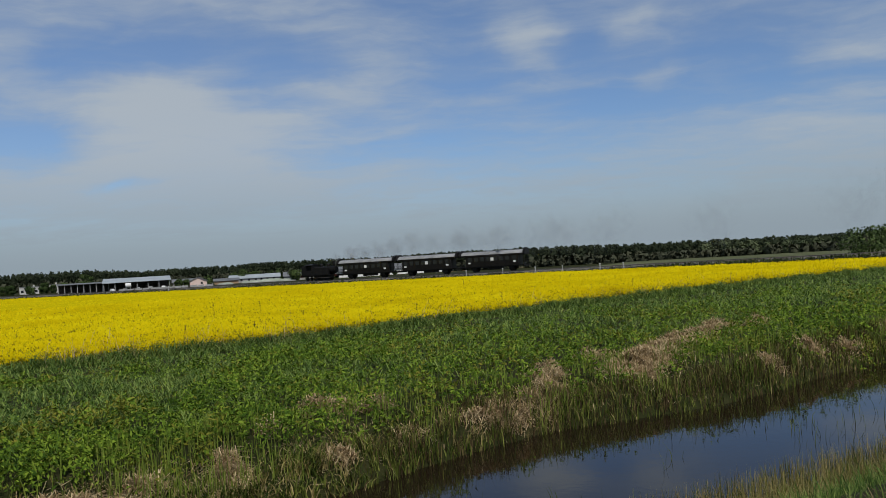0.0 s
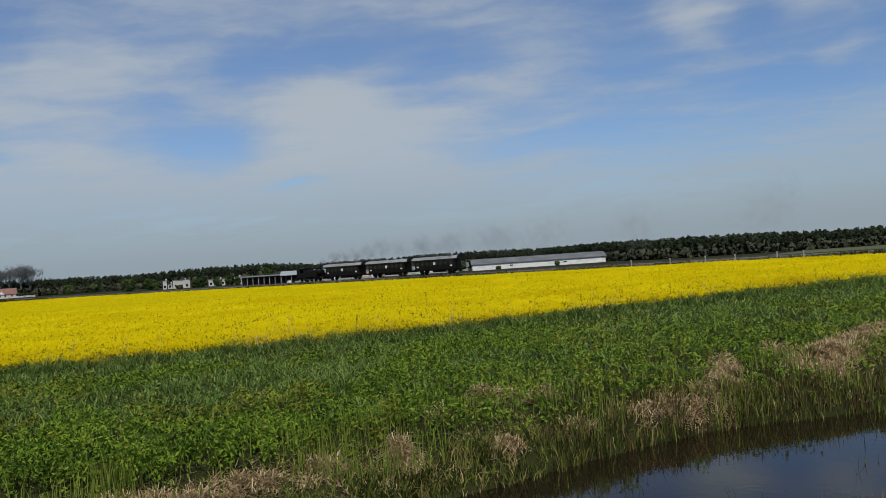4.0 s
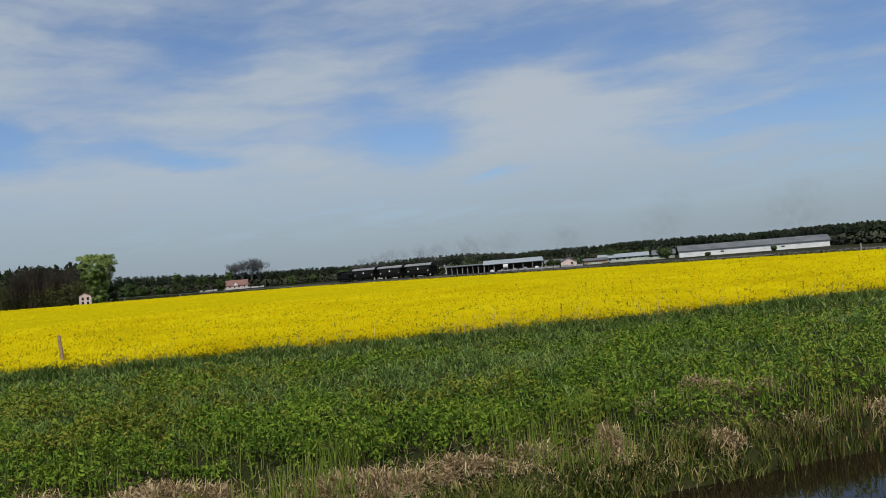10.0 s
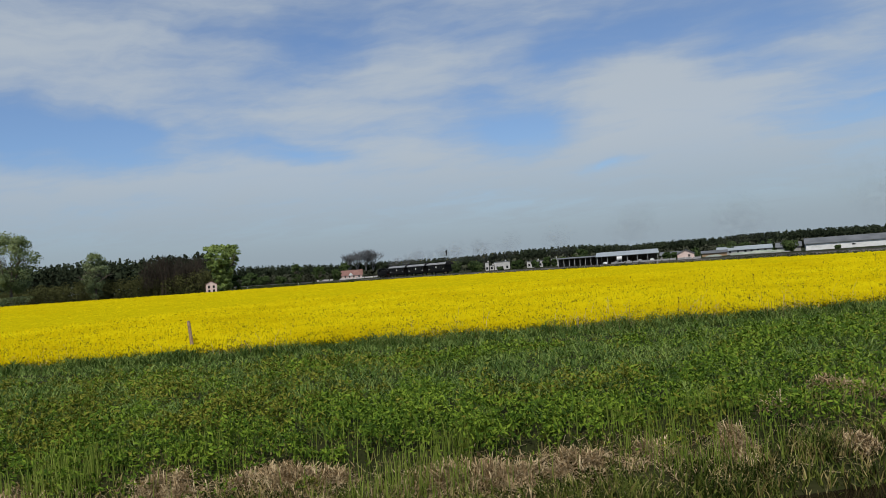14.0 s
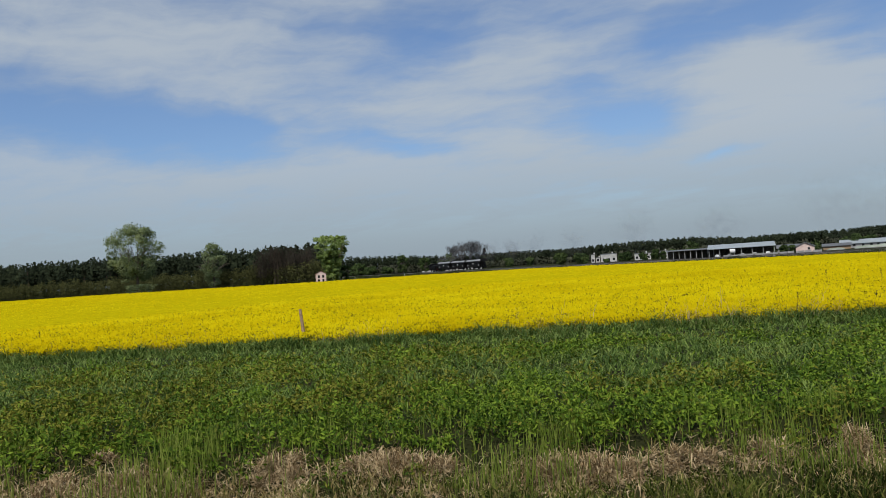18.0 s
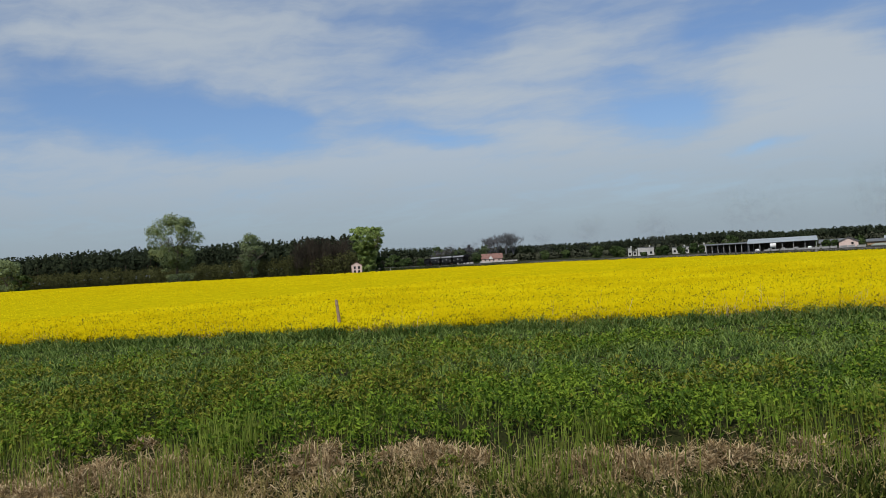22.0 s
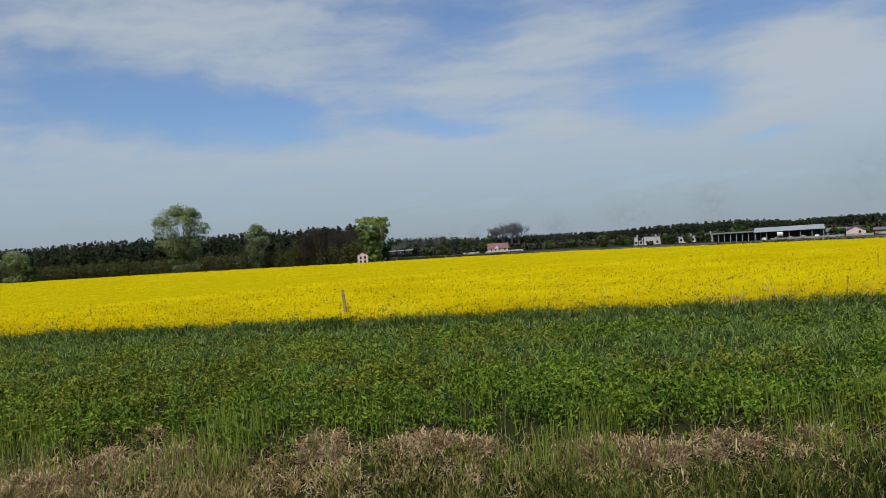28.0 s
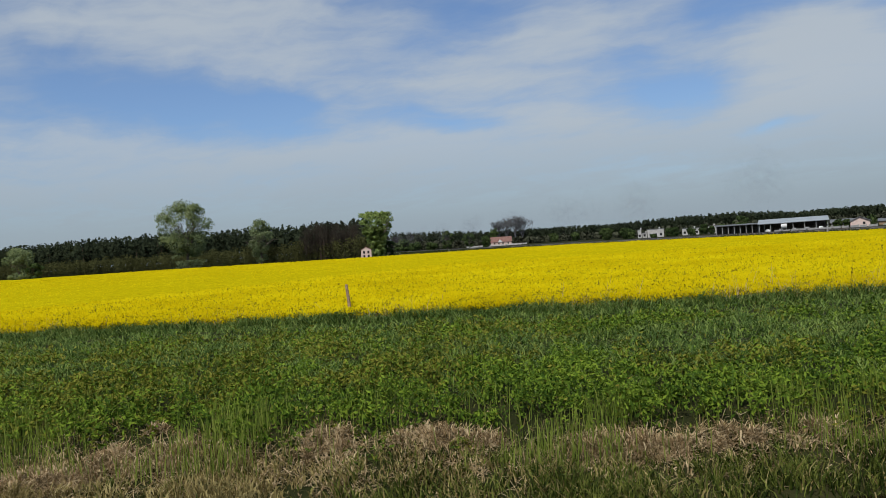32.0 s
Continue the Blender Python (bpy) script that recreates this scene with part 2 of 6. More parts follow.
def mesh_np(name, verts, tris, mats, index=None, smooth=False, normals=None):
    """A mesh from arrays of corners and triangles, with soft normals (one for each corner) where given."""
    me = bpy.data.meshes.new(name)
    verts, tris = np.asarray(verts, np.float32), np.asarray(tris, np.int32)
    me.vertices.add(len(verts))
    me.vertices.foreach_set("co", verts.ravel())
    me.loops.add(tris.size)
    me.loops.foreach_set("vertex_index", tris.ravel())
    me.polygons.add(len(tris))
    me.polygons.foreach_set("loop_start", np.arange(0, tris.size, 3, dtype=np.int32))
    me.polygons.foreach_set("loop_total", np.full(len(tris), 3, np.int32))
    for m in mats:
        me.materials.append(m)
    if index is not None:
        me.polygons.foreach_set("material_index", np.asarray(index, np.int32))
    if smooth:
        me.polygons.foreach_set("use_smooth", np.ones(len(tris), bool))
    me.update(calc_edges=True)
    if normals is not None:
        me.attributes.new("custom_normal", "FLOAT_VECTOR", "POINT").data.foreach_set("vector", np.asarray(normals, np.float32).ravel())
        me.update()
    return me


def soften(v, t, way, share):
    """Leaves (four corners, two triangles each) turned to face the way given, and normals bent towards it."""
    q = v.reshape(-1, 4, 3)
    n = np.cross(q[:, 1] - q[:, 0], q[:, 2] - q[:, 0])
    n /= np.linalg.norm(n, axis=1)[:, None] + 1e-9
    back = (n * way).sum(1) < 0
    n[back] *= -1
    t = t.reshape(-1, 2, 3).copy()
    t[back] = t[back][:, :, ::-1]
    m = n * (1 - share) + way * share
    m /= np.linalg.norm(m, axis=1)[:, None] + 1e-9
    return v, t.reshape(-1, 3), np.repeat(m, 4, 0)


def part(name, bm, mat, parent=None, label="", smooth=False):
    """Links a bmesh as one object, under a thing or a part if one is given."""
    me = bpy.data.meshes.new(name)
    bmesh.ops.recalc_face_normals(bm, faces=bm.faces)
    bm.to_mesh(me)
    bm.free()
    me.materials.append(mat)
    if smooth:
        me.polygons.foreach_set("use_smooth", [True] * len(me.polygons))
    ob = new(name, me)
    ob.parent = parent
    return tagged(ob, label)


def again(ob, m, name=None):
    """Another object on the same mesh, beside ob."""
    o = new(name or ob.name.split(".")[0], ob.data)
    o.parent, o.matrix_basis = ob.parent, m
    if "label" in ob:
        o["label"] = ob["label"]
    return o


def box(bm, lo, hi, bevel=0.0):
    lo, hi = Vector(lo), Vector(hi)
    made = bmesh.ops.create_cube(bm, size=1.0, matrix=Matrix.LocRotScale((lo + hi) / 2, None, hi - lo))
    if bevel:
        edges = list({e for v in made["verts"] for e in v.link_edges})
        bmesh.ops.bevel(bm, geom=edges, offset=bevel, segments=1, affect="EDGES")
    return bm


def boxed(lo, hi, bevel=0.0):
    return box(bmesh.new(), lo, hi, bevel)


def tube(bm, a, b, ra, rb=None, n=8, caps=True):
    a, b = Vector(a), Vector(b)
    rb = ra if rb is None else rb
    turn = (b - a).to_track_quat("Z", "Y").to_matrix().to_4x4()
    bmesh.ops.create_cone(bm, segments=n, cap_ends=caps, radius1=ra, radius2=max(rb, 1e-4), depth=(b - a).length, matrix=Matrix.Translation((a + b) / 2) @ turn)
    return bm


def prism(bm, outline, y0, y1):
    """An outline in x, z drawn out along y."""
    a = [bm.verts.new((x, y0, z)) for x, z in outline]
    b = [bm.verts.new((x, y1, z)) for x, z in outline]
    bm.faces.new(a)
    bm.faces.new(b[::-1])
    for i in range(len(a)):
        j = (i + 1) % len(a)
        bm.faces.new((a[j], a[i], b[i], b[j]))
    return bm


def empty(name, m, label, category, group=""):
    ob = new(name)
    ob.empty_display_size = 0.3
    ob.matrix_basis = m
    return tagged(ob, label, category, group)


def lattice(x, y, seed=0):
    """Smooth value noise from 0 to 1 over the plane."""
    xi, yi = np.floor(x).astype(np.int64), np.floor(y).astype(np.int64)
    fx, fy = x - xi, y - yi
    fx, fy = fx * fx * (3 - 2 * fx), fy * fy * (3 - 2 * fy)

    def h(a, b):
        n = (a * 374761393 + b * 668265263 + seed * 974634777) & 0x7FFFFFFF
        n = ((n ^ (n >> 13)) * 1274126177) & 0x7FFFFFFF
        return ((n ^ (n >> 16)) & 0xFFFF) / 65535.0

    return (h(xi, yi) * (1 - fx) + h(xi + 1, yi) * fx) * (1 - fy) + (h(xi, yi + 1) * (1 - fx) + h(xi + 1, yi + 1) * fx) * fy


def blades(base, height, width, lean, seed):
    """Bent grass blades: five corners and three triangles each."""
    g = np.random.default_rng(seed)
    n = len(base)
    a, b = g.uniform(0, 2 * np.pi, n), g.uniform(0, 2 * np.pi, n)
    side = np.stack([np.cos(a), np.sin(a), np.zeros(n)], 1) * (width / 2)[:, None]
    bend = np.stack([np.cos(b), np.sin(b), np.zeros(n)], 1) * (lean * height)[:, None]
    up = np.zeros((n, 3))
    up[:, 2] = height
    mid = base + up * 0.58 + bend * 0.32
    tip = base + up * np.sqrt(np.maximum(0.05, 1 - 0.6 * lean ** 2))[:, None] + bend
    v = np.stack([base - side, base + side, mid - side * 0.8, mid + side * 0.8, tip], 1).reshape(-1, 3)
    t = (np.arange(n)[:, None] * 5)[:, :, None] + np.array([[0, 1, 3], [0, 3, 2], [2, 3, 4]])[None]
    return v, t.reshape(-1, 3)


def leaves(centre, size, seed, flat=0.6, long=1.6):
    """Rhombic leaves turned at random: four corners and two triangles each."""
    g = np.random.default_rng(seed)
    n = len(centre)
    a = g.uniform(0, 2 * np.pi, n)
    tilt = g.normal(0, flat, n)
    ax = np.stack([np.cos(a) * np.cos(tilt), np.sin(a) * np.cos(tilt), np.sin(tilt)], 1)
    r = g.normal(0, 1, (n, 3))
    r[:, 2] *= flat
    bx = np.cross(ax, np.cross(r, ax))
    bx /= np.linalg.norm(bx, axis=1)[:, None] + 1e-9
    s = size[:, None] / 2
    fold = np.cross(ax, bx) * s * 0.25
    v = np.stack([centre - ax * s * long, centre + bx * s + fold, centre + ax * s * long, centre - bx * s + fold], 1).reshape(-1, 3)
    t = (np.arange(n)[:, None] * 4)[:, :, None] + np.array([[0, 1, 2], [0, 2, 3]])[None]
    return v, t.reshape(-1, 3)


def racemes(centre, size, seed):
    """Small upright flower heads, turned at random: four corners and two triangles each."""
    g = np.random.default_rng(seed)
    n = len(centre)
    a = g.uniform(0, 2 * np.pi, n)
    up = np.stack([g.normal(0, 0.3, n), g.normal(0, 0.3, n), np.ones(n)], 1) * (size * g.uniform(0.55, 0.85, n))[:, None]
    side = np.stack([np.cos(a), np.sin(a), g.normal(0, 0.25, n)], 1) * (size * 0.5)[:, None]
    v = np.stack([centre - up, centre + side, centre + up, centre - side], 1).reshape(-1, 3)
    t = (np.arange(n)[:, None] * 4)[:, :, None] + np.array([[0, 1, 2], [0, 2, 3]])[None]
    return v, t.reshape(-1, 3)


def joined(pieces):
    """Several (corners, triangles, material number) pieces as one set of arrays."""
    vs, ts, ms, k = [], [], [], 0
    for v, t, m in pieces:
        vs.append(v), ts.append(t + k), ms.append(np.full(len(t), m))
        k += len(v)
    return np.concatenate(vs), np.concatenate(ts), np.concatenate(ms)

# ---- materials ----
# soil taken near black: shade in the gaps between plants, as colour
M_GROUND = material("meadow_soil", [(0.014, 0.017, 0.006), (0.026, 0.030, 0.010), (0.046, 0.042, 0.018)], 0.25, 0.95, bump=0.5, bump_scale=12, spec=0.05)
M_RAPE = material("rape_blossom", [(0.510, 0.395, 0.003), (0.655, 0.530, 0.004), (0.765, 0.660, 0.008)], 0.12, 0.85, island=0.2, translucent=0.45, spec=0.03)
# stalks and leaves, tinted like the shaded gaps between the blossom heads
M_RAPE_LEAF = material("rape_leaf", [(0.165, 0.138, 0.008), (0.255, 0.212, 0.010), (0.35, 0.295, 0.012)], 1.5, 0.85, island=0.3, translucent=0.25, spec=0.05)
M_NETTLE = material("nettle_leaf", [(0.040, 0.084, 0.009), (0.098, 0.172, 0.016), (0.215, 0.305, 0.032)], 0.8, 0.75, island=0.7, translucent=0.28, spec=0.10)
M_HERB = material("olive_herb_leaf", [(0.078, 0.092, 0.012), (0.155, 0.165, 0.020), (0.250, 0.245, 0.040)], 0.30, 0.75, island=0.7, translucent=0.25, spec=0.08)
M_GRASS = material("meadow_grass", [(0.052, 0.100, 0.020), (0.116, 0.188, 0.037), (0.232, 0.302, 0.074)], 0.8, 0.7, island=0.7, translucent=0.22, spec=0.12)
M_SEDGE = material("sedge_blade", [(0.022, 0.038, 0.005), (0.074, 0.103, 0.015), (0.195, 0.218, 0.045)], 0.5, 0.65, island=0.8, translucent=0.22, spec=0.12)
M_SHOOT = material("reed_shoot", [(0.090, 0.138, 0.018), (0.172, 0.232, 0.035), (0.260, 0.310, 0.062)], 0.5, 0.6, island=0.6, translucent=0.22, spec=0.12)
M_STRAW = material("dead_reed", [(0.200, 0.135, 0.066), (0.395, 0.290, 0.155), (0.600, 0.475, 0.285)], 1.2, 0.85, island=0.8, translucent=0.15, spec=0.1)
M_DOCK = material("dry_dock", [(0.035, 0.026, 0.012), (0.065, 0.045, 0.022), (0.10, 0.075, 0.035)], 3.0, 0.9, island=0.4, spec=0.05)
M_DRY = material("dry_grass", [(0.150, 0.118, 0.040), (0.270, 0.215, 0.080), (0.43, 0.36, 0.155)], 1.2, 0.8, island=0.6, translucent=0.2, spec=0.1)
M_WOOD = material("weathered_wood", [(0.162, 0.1013, 0.0607), (0.3105, 0.2093, 0.1283), (0.459, 0.3375, 0.2295)], 6.0, 0.9, bump=0.6, bump_scale=60, spec=0.1)
M_BALLAST = material("ballast", [(0.0684, 0.0661, 0.0513), (0.114, 0.1083, 0.0889), (0.1824, 0.171, 0.1482)], 1.2, 0.95, bump=0.8, bump_scale=9)
M_TRACK_GRASS = material("rough_bank_grass", [(0.022, 0.032, 0.011), (0.042, 0.058, 0.018), (0.075, 0.090, 0.032)], 0.15, 0.85, island=0.5, translucent=0.2, spec=0.05)
M_MEADOW = material("pale_meadow", [(0.062, 0.0713, 0.0341), (0.093, 0.1023, 0.0508), (0.124, 0.1302, 0.0713)], 0.05, 0.95, bump=0.4, bump_scale=2, spec=0.03)
# broadleaf green lightened: the haze of distance is put into the colour
M_HAZY_LEAF = material("far_broadleaf", [(0.0522, 0.0696, 0.0377), (0.0841, 0.1073, 0.0551), (0.1305, 0.1566, 0.0812)], 0.05, 0.9, island=0.35, translucent=0.25, spec=0.05)
M_RAIL = material("rail_steel", [(0.10, 0.08, 0.07), (0.22, 0.20, 0.19)], 2.0, 0.45, metal=0.7)
M_COACH = material("coach_paint", [(0.004, 0.004, 0.003), (0.007, 0.006, 0.005), (0.012, 0.010, 0.008)], 0.8, 0.5, by_object=1, bump=0.1, spec=0.2)
M_ROOF = material("coach_roof", [(0.15, 0.155, 0.16), (0.25, 0.255, 0.26), (0.33, 0.335, 0.34)], 0.7, 0.65, by_object=1, bump=0.2)
M_BLACK = material("black_iron", [(0.003, 0.003, 0.003), (0.006, 0.006, 0.006), (0.012, 0.011, 0.010)], 1.5, 0.6, by_object=1, bump=0.2, spec=0.2)
M_GLASS = material("dark_glass", [(0.010, 0.012, 0.013), (0.020, 0.024, 0.027)], 1.0, 0.12, spec=0.35)
M_PLATE = material("white_plate", [(0.62, 0.62, 0.60), (0.74, 0.74, 0.72)], 3.0, 0.6)
M_RED = material("red_beam", [(0.04, 0.010, 0.008), (0.07, 0.016, 0.012)], 3.0, 0.7)
M_WHITE = material("white_render", [(0.52, 0.52, 0.50), (0.68, 0.68, 0.66), (0.78, 0.78, 0.76)], 0.5, 0.9, bump=0.2)
M_AGED = material("aged_white_render", [(0.30, 0.30, 0.28), (0.46, 0.45, 0.43), (0.58, 0.57, 0.55)], 0.4, 0.9, bump=0.2)
M_PINK = material("pale_pink_render", [(0.55, 0.40, 0.34), (0.66, 0.50, 0.44), (0.74, 0.60, 0.54)], 0.5, 0.85)
M_CONCRETE = material("grey_concrete", [(0.20, 0.20, 0.19), (0.30, 0.30, 0.29), (0.38, 0.38, 0.37)], 0.6, 0.9, bump=0.3)
M_SHEET = material("grey_sheet_roof", [(0.09, 0.095, 0.10), (0.13, 0.137, 0.142), (0.18, 0.186, 0.19)], 0.25, 0.7)
M_STEEL = material("pale_steel_roof", [(0.2471, 0.2814, 0.2952), (0.3157, 0.3501, 0.3638), (0.3707, 0.405, 0.4187)], 0.25, 0.5)
M_TILE = material("red_tile", [(0.150, 0.078, 0.062), (0.210, 0.112, 0.090), (0.262, 0.150, 0.122)], 0.8, 0.8, bump=0.5, bump_scale=10)
M_TRUNK = material("pine_trunks", [(0.034, 0.026, 0.020), (0.060, 0.045, 0.034), (0.09, 0.066, 0.050)], 0.3, 0.95, spec=0.05)
M_BARK = material("bark", [(0.045, 0.036, 0.028), (0.085, 0.070, 0.055), (0.14, 0.12, 0.10)], 1.5, 0.95, bump=0.8, bump_scale=8)
M_POPLAR = material("poplar_leaf", [(0.130, 0.190, 0.050), (0.240, 0.325, 0.092), (0.360, 0.450, 0.150)], 0.12, 0.7, island=0.5, translucent=0.45, spec=0.15)
M_WILLOW = material("willow_leaf", [(0.115, 0.160, 0.070), (0.195, 0.250, 0.115), (0.285, 0.335, 0.170)], 0.12, 0.7, island=0.5, translucent=0.45, spec=0.15)
# needle colour raised to carry aerial haze
M_PINE = material("pine_needles", [(0.030, 0.040, 0.025), (0.046, 0.060, 0.035), (0.068, 0.085, 0.046)], 0.05, 0.95, island=0.14, translucent=0.45, spec=0.0)
M_BROAD = material("broadleaf", [(0.0322, 0.0552, 0.0184), (0.0575, 0.0897, 0.0287), (0.0978, 0.1357, 0.046)], 0.05, 0.85, island=0.4, translucent=0.2, spec=0.08)
M_SHRUB = material("budding_shrub", [(0.050, 0.052, 0.020), (0.084, 0.088, 0.034), (0.130, 0.137, 0.052)], 0.12, 0.95, island=0.22, translucent=0.5, spec=0.0)
M_BROWN_TWIG = material("brown_twigs", [(0.038, 0.0315, 0.024), (0.0589, 0.0494, 0.038), (0.0855, 0.0735, 0.056)], 0.12, 0.95, island=0.2, translucent=0.4, spec=0.0)
M_TWIG = material("bare_twigs", [(0.070, 0.074, 0.077), (0.108, 0.113, 0.117), (0.152, 0.158, 0.163)], 0.4, 0.9)


def build_water():
    m = bpy.data.materials.new("ditch_water")
    m.use_nodes = True
    nt = m.node_tree
    b = nt.nodes["Principled BSDF"]
    b.inputs["Base Color"].default_value = (0.013, 0.009, 0.005, 1)
    b.inputs["Roughness"].default_value, b.inputs["IOR"].default_value = 0.03, 1.30
    b.inputs["Specular IOR Level"].default_value = 0.5
    n, bp, g = nt.nodes.new("ShaderNodeTexNoise"), nt.nodes.new("ShaderNodeBump"), nt.nodes.new("ShaderNodeNewGeometry")
    n.inputs["Scale"].default_value, n.inputs["Detail"].default_value = 3.5, 3
    bp.inputs["Strength"].default_value, bp.inputs["Distance"].default_value = 0.10, 0.02
    nt.links.new(g.outputs["Position"], n.inputs["Vector"])
    nt.links.new(n.outputs["Fac"], bp.inputs["Height"]), nt.links.new(bp.outputs[0], b.inputs["Normal"])
    return m


def build_smoke():
    m = bpy.data.materials.new("coal_smoke")
    m.use_nodes = True
    nt = m.node_tree
    nt.nodes.clear()
    N, L = nt.nodes.new, nt.links.new
    at, n, tc = N("ShaderNodeAttribute"), N("ShaderNodeTexNoise"), N("ShaderNodeTexCoord")
    at.attribute_name = "thickness"
    n.inputs["Scale"].default_value, n.inputs["Detail"].default_value = 0.5, 3
    L(tc.outputs["Object"], n.inputs["Vector"])
    k, k2 = N("ShaderNodeMapRange"), N("ShaderNodeMath")
    k.inputs["From Min"].default_value, k.inputs["From Max"].default_value = 0.25, 0.65
    L(n.outputs["Fac"], k.inputs["Value"])
    k2.operation = "MULTIPLY"
    L(k.outputs[0], k2.inputs[0]), L(at.outputs["Fac"], k2.inputs[1])
    d, t, mx, o = N("ShaderNodeBsdfDiffuse"), N("ShaderNodeBsdfTransparent"), N("ShaderNodeMixShader"), N("ShaderNodeOutputMaterial")
    d.inputs["Color"].default_value = (0.16, 0.16, 0.17, 1)
    L(k2.outputs[0], mx.inputs[0]), L(t.outputs[0], mx.inputs[1]), L(d.outputs[0], mx.inputs[2]), L(mx.outputs[0], o.inputs["Surface"])
    return m


M_WATER, M_SMOKE = build_water(), build_smoke()

# ---- the land: road bank, ditch, meadow, rape field, railway bank ----
WATER_Z, RAIL_Z = -0.75, 1.70
SHORE_X = [-400, -60, -20, -8, -3.8, -1.3, 0.6, 2.9, 7.7, 10.5, 13.8, 17.2, 30, 60, 400]      # far edge of the ditch's water
SHORE_Y = [-239, -25.6, 3.2, 12.2, 16.3, 18.9, 20.9, 22.8, 24.6, 26.6, 29.4, 31.8, 39, 53, 210]
EDGE_X = [-400, -60, -20, -8, -3, -0.7, 2.8, 8.3, 14, 30, 60, 400]         # foot of the far bank
EDGE_Y = [-240, -26, 3.0, 11.5, 15.6, 17.8, 20.6, 23.8, 26.4, 34, 48, 205]
NEAR_X = [-500, -110, -56, -40, -26, -14, -9, 0.4, 16, 31, 51, 90, 400]      # near edge of the rape
NEAR_Y = [-255, -18, 16.6, 27, 35.9, 43.2, 47.4, 55.5, 65.5, 77, 91, 118, 330]
FAR_X = [-1000, -470, -345, -272, -220, -190, -150, -124, -97, -50, -9, 30, 75, 160]   # far edge of the rape
FAR_Y = [40, 125, 148, 162, 172, 196, 210, 200, 186, 166, 148, 131, 112, 75]
TRACK_FOOT, TRACK_WAY = Vector((59.5, 133.5, 0)), Vector((-0.9133, 0.4073, 0))


def smooth(a, b, x):
    t = np.clip((x - a) / (b - a), 0, 1)
    return t * t * (3 - 2 * t)


def from_water(x, y):
    """Metres beyond the foot of the far bank."""
    return (y - np.interp(x, EDGE_X, EDGE_Y)) * 0.84


def from_shore(x, y):
    """Metres beyond the far edge of the water."""
    return (y - np.interp(x, SHORE_X, SHORE_Y)) * 0.84


def ground_z(x, y):
    x, y = np.asarray(x, float), np.asarray(y, float)
    d = from_water(x, y)
    far = -1.0 + 1.32 * smooth(-0.8, 4.8, d) + 0.25 * smooth(6, 14, d) * smooth(-5, 20, x) * (1 - smooth(30, 60, d)) - 0.3 * smooth(14, 26, d)
    far = np.minimum(far, np.maximum(WATER_Z - 0.03 + 0.75 * from_shore(x, y), -1.3))
    near = -1.0 + 3.55 * smooth(-5.0, -14.0, d) - 2.4 * smooth(-24.0, -34.0, d)
    z = np.where(d > -2.6, far, near)
    rough = (lattice(x * 0.7, y * 0.7, 3) - 0.5) * 0.16 + (lattice(x * 2.1, y * 2.1, 4) - 0.5) * 0.07
    z = z + rough * smooth(0.3, 2.0, np.abs(d + 2.6) - 2.0) * (1 - smooth(60, 120, np.hypot(x, y)))
    return z + 0.2 * smooth(120, 260, -x) * smooth(30, 60, d)


def sheet(name, xs, ys, zf, mat, label, category="ground"):
    gx, gy = np.meshgrid(xs, ys)
    v = np.stack([gx, gy, zf(gx, gy)], -1).reshape(-1, 3)
    w, h = len(xs), len(ys)
    i = (np.arange(h - 1)[:, None] * w + np.arange(w - 1)[None]).ravel()
    t = np.concatenate([np.stack([i, i + 1, i + w + 1], 1), np.stack([i, i + w + 1, i + w], 1)])
    return tagged(new(name, mesh_np(name, v, t, [mat], smooth=True)), label, category, kind="structure")


def spread(inner, step, outer, grow):
    out, s = [inner[1]], step
    while out[-1] < outer:
        s *= grow
        out.append(out[-1] + s)
    low, s = [inner[0]], step
    while low[-1] > -outer:
        s *= grow
        low.append(low[-1] - s)
    return np.array(low[:0:-1] + list(np.arange(inner[0], inner[1], step)) + out)


sheet("ground", spread((-40, 45), 0.7, 3600, 1.18), spread((-12, 60), 0.7, 3600, 1.18), ground_z, M_GROUND, "green meadow land with a soil bank beside the ditch, darkened as shade between plants")


def build_water_sheet():
    xs = np.concatenate([np.arange(-60, 60, 1.0), [60, 120]])
    lo, hi = np.interp(xs, EDGE_X, EDGE_Y) - 7.2, np.interp(xs, SHORE_X, SHORE_Y) + 1.2
    v = np.concatenate([np.stack([xs, lo, np.full_like(xs, WATER_Z)], 1), np.stack([xs, hi, np.full_like(xs, WATER_Z)], 1)])
    n = len(xs)
    i = np.arange(n - 1)
    t = np.concatenate([np.stack([i, i + 1, i + n + 1], 1), np.stack([i, i + n + 1, i + n], 1)])
    tagged(new("water", mesh_np("water", v, t, [M_WATER])), "dark still water in a drainage ditch, mirroring the sky", "water", kind="structure")


build_water_sheet()


def rape_top(x, y):
    d = y - np.interp(x, NEAR_X, NEAR_Y)
    return 1.02 + 0.38 * smooth(0, 90, d) + 0.2 * smooth(120, 260, -x) + (lattice(x * 0.35, y * 0.35, 9) - 0.5) * 0.10 + ground_edge(x, y)


def ground_edge(x, y):
    return ground_z(x, np.interp(x, NEAR_X, NEAR_Y)) * 0.6 * (1 - smooth(0, 30, y - np.interp(x, NEAR_X, NEAR_Y)))


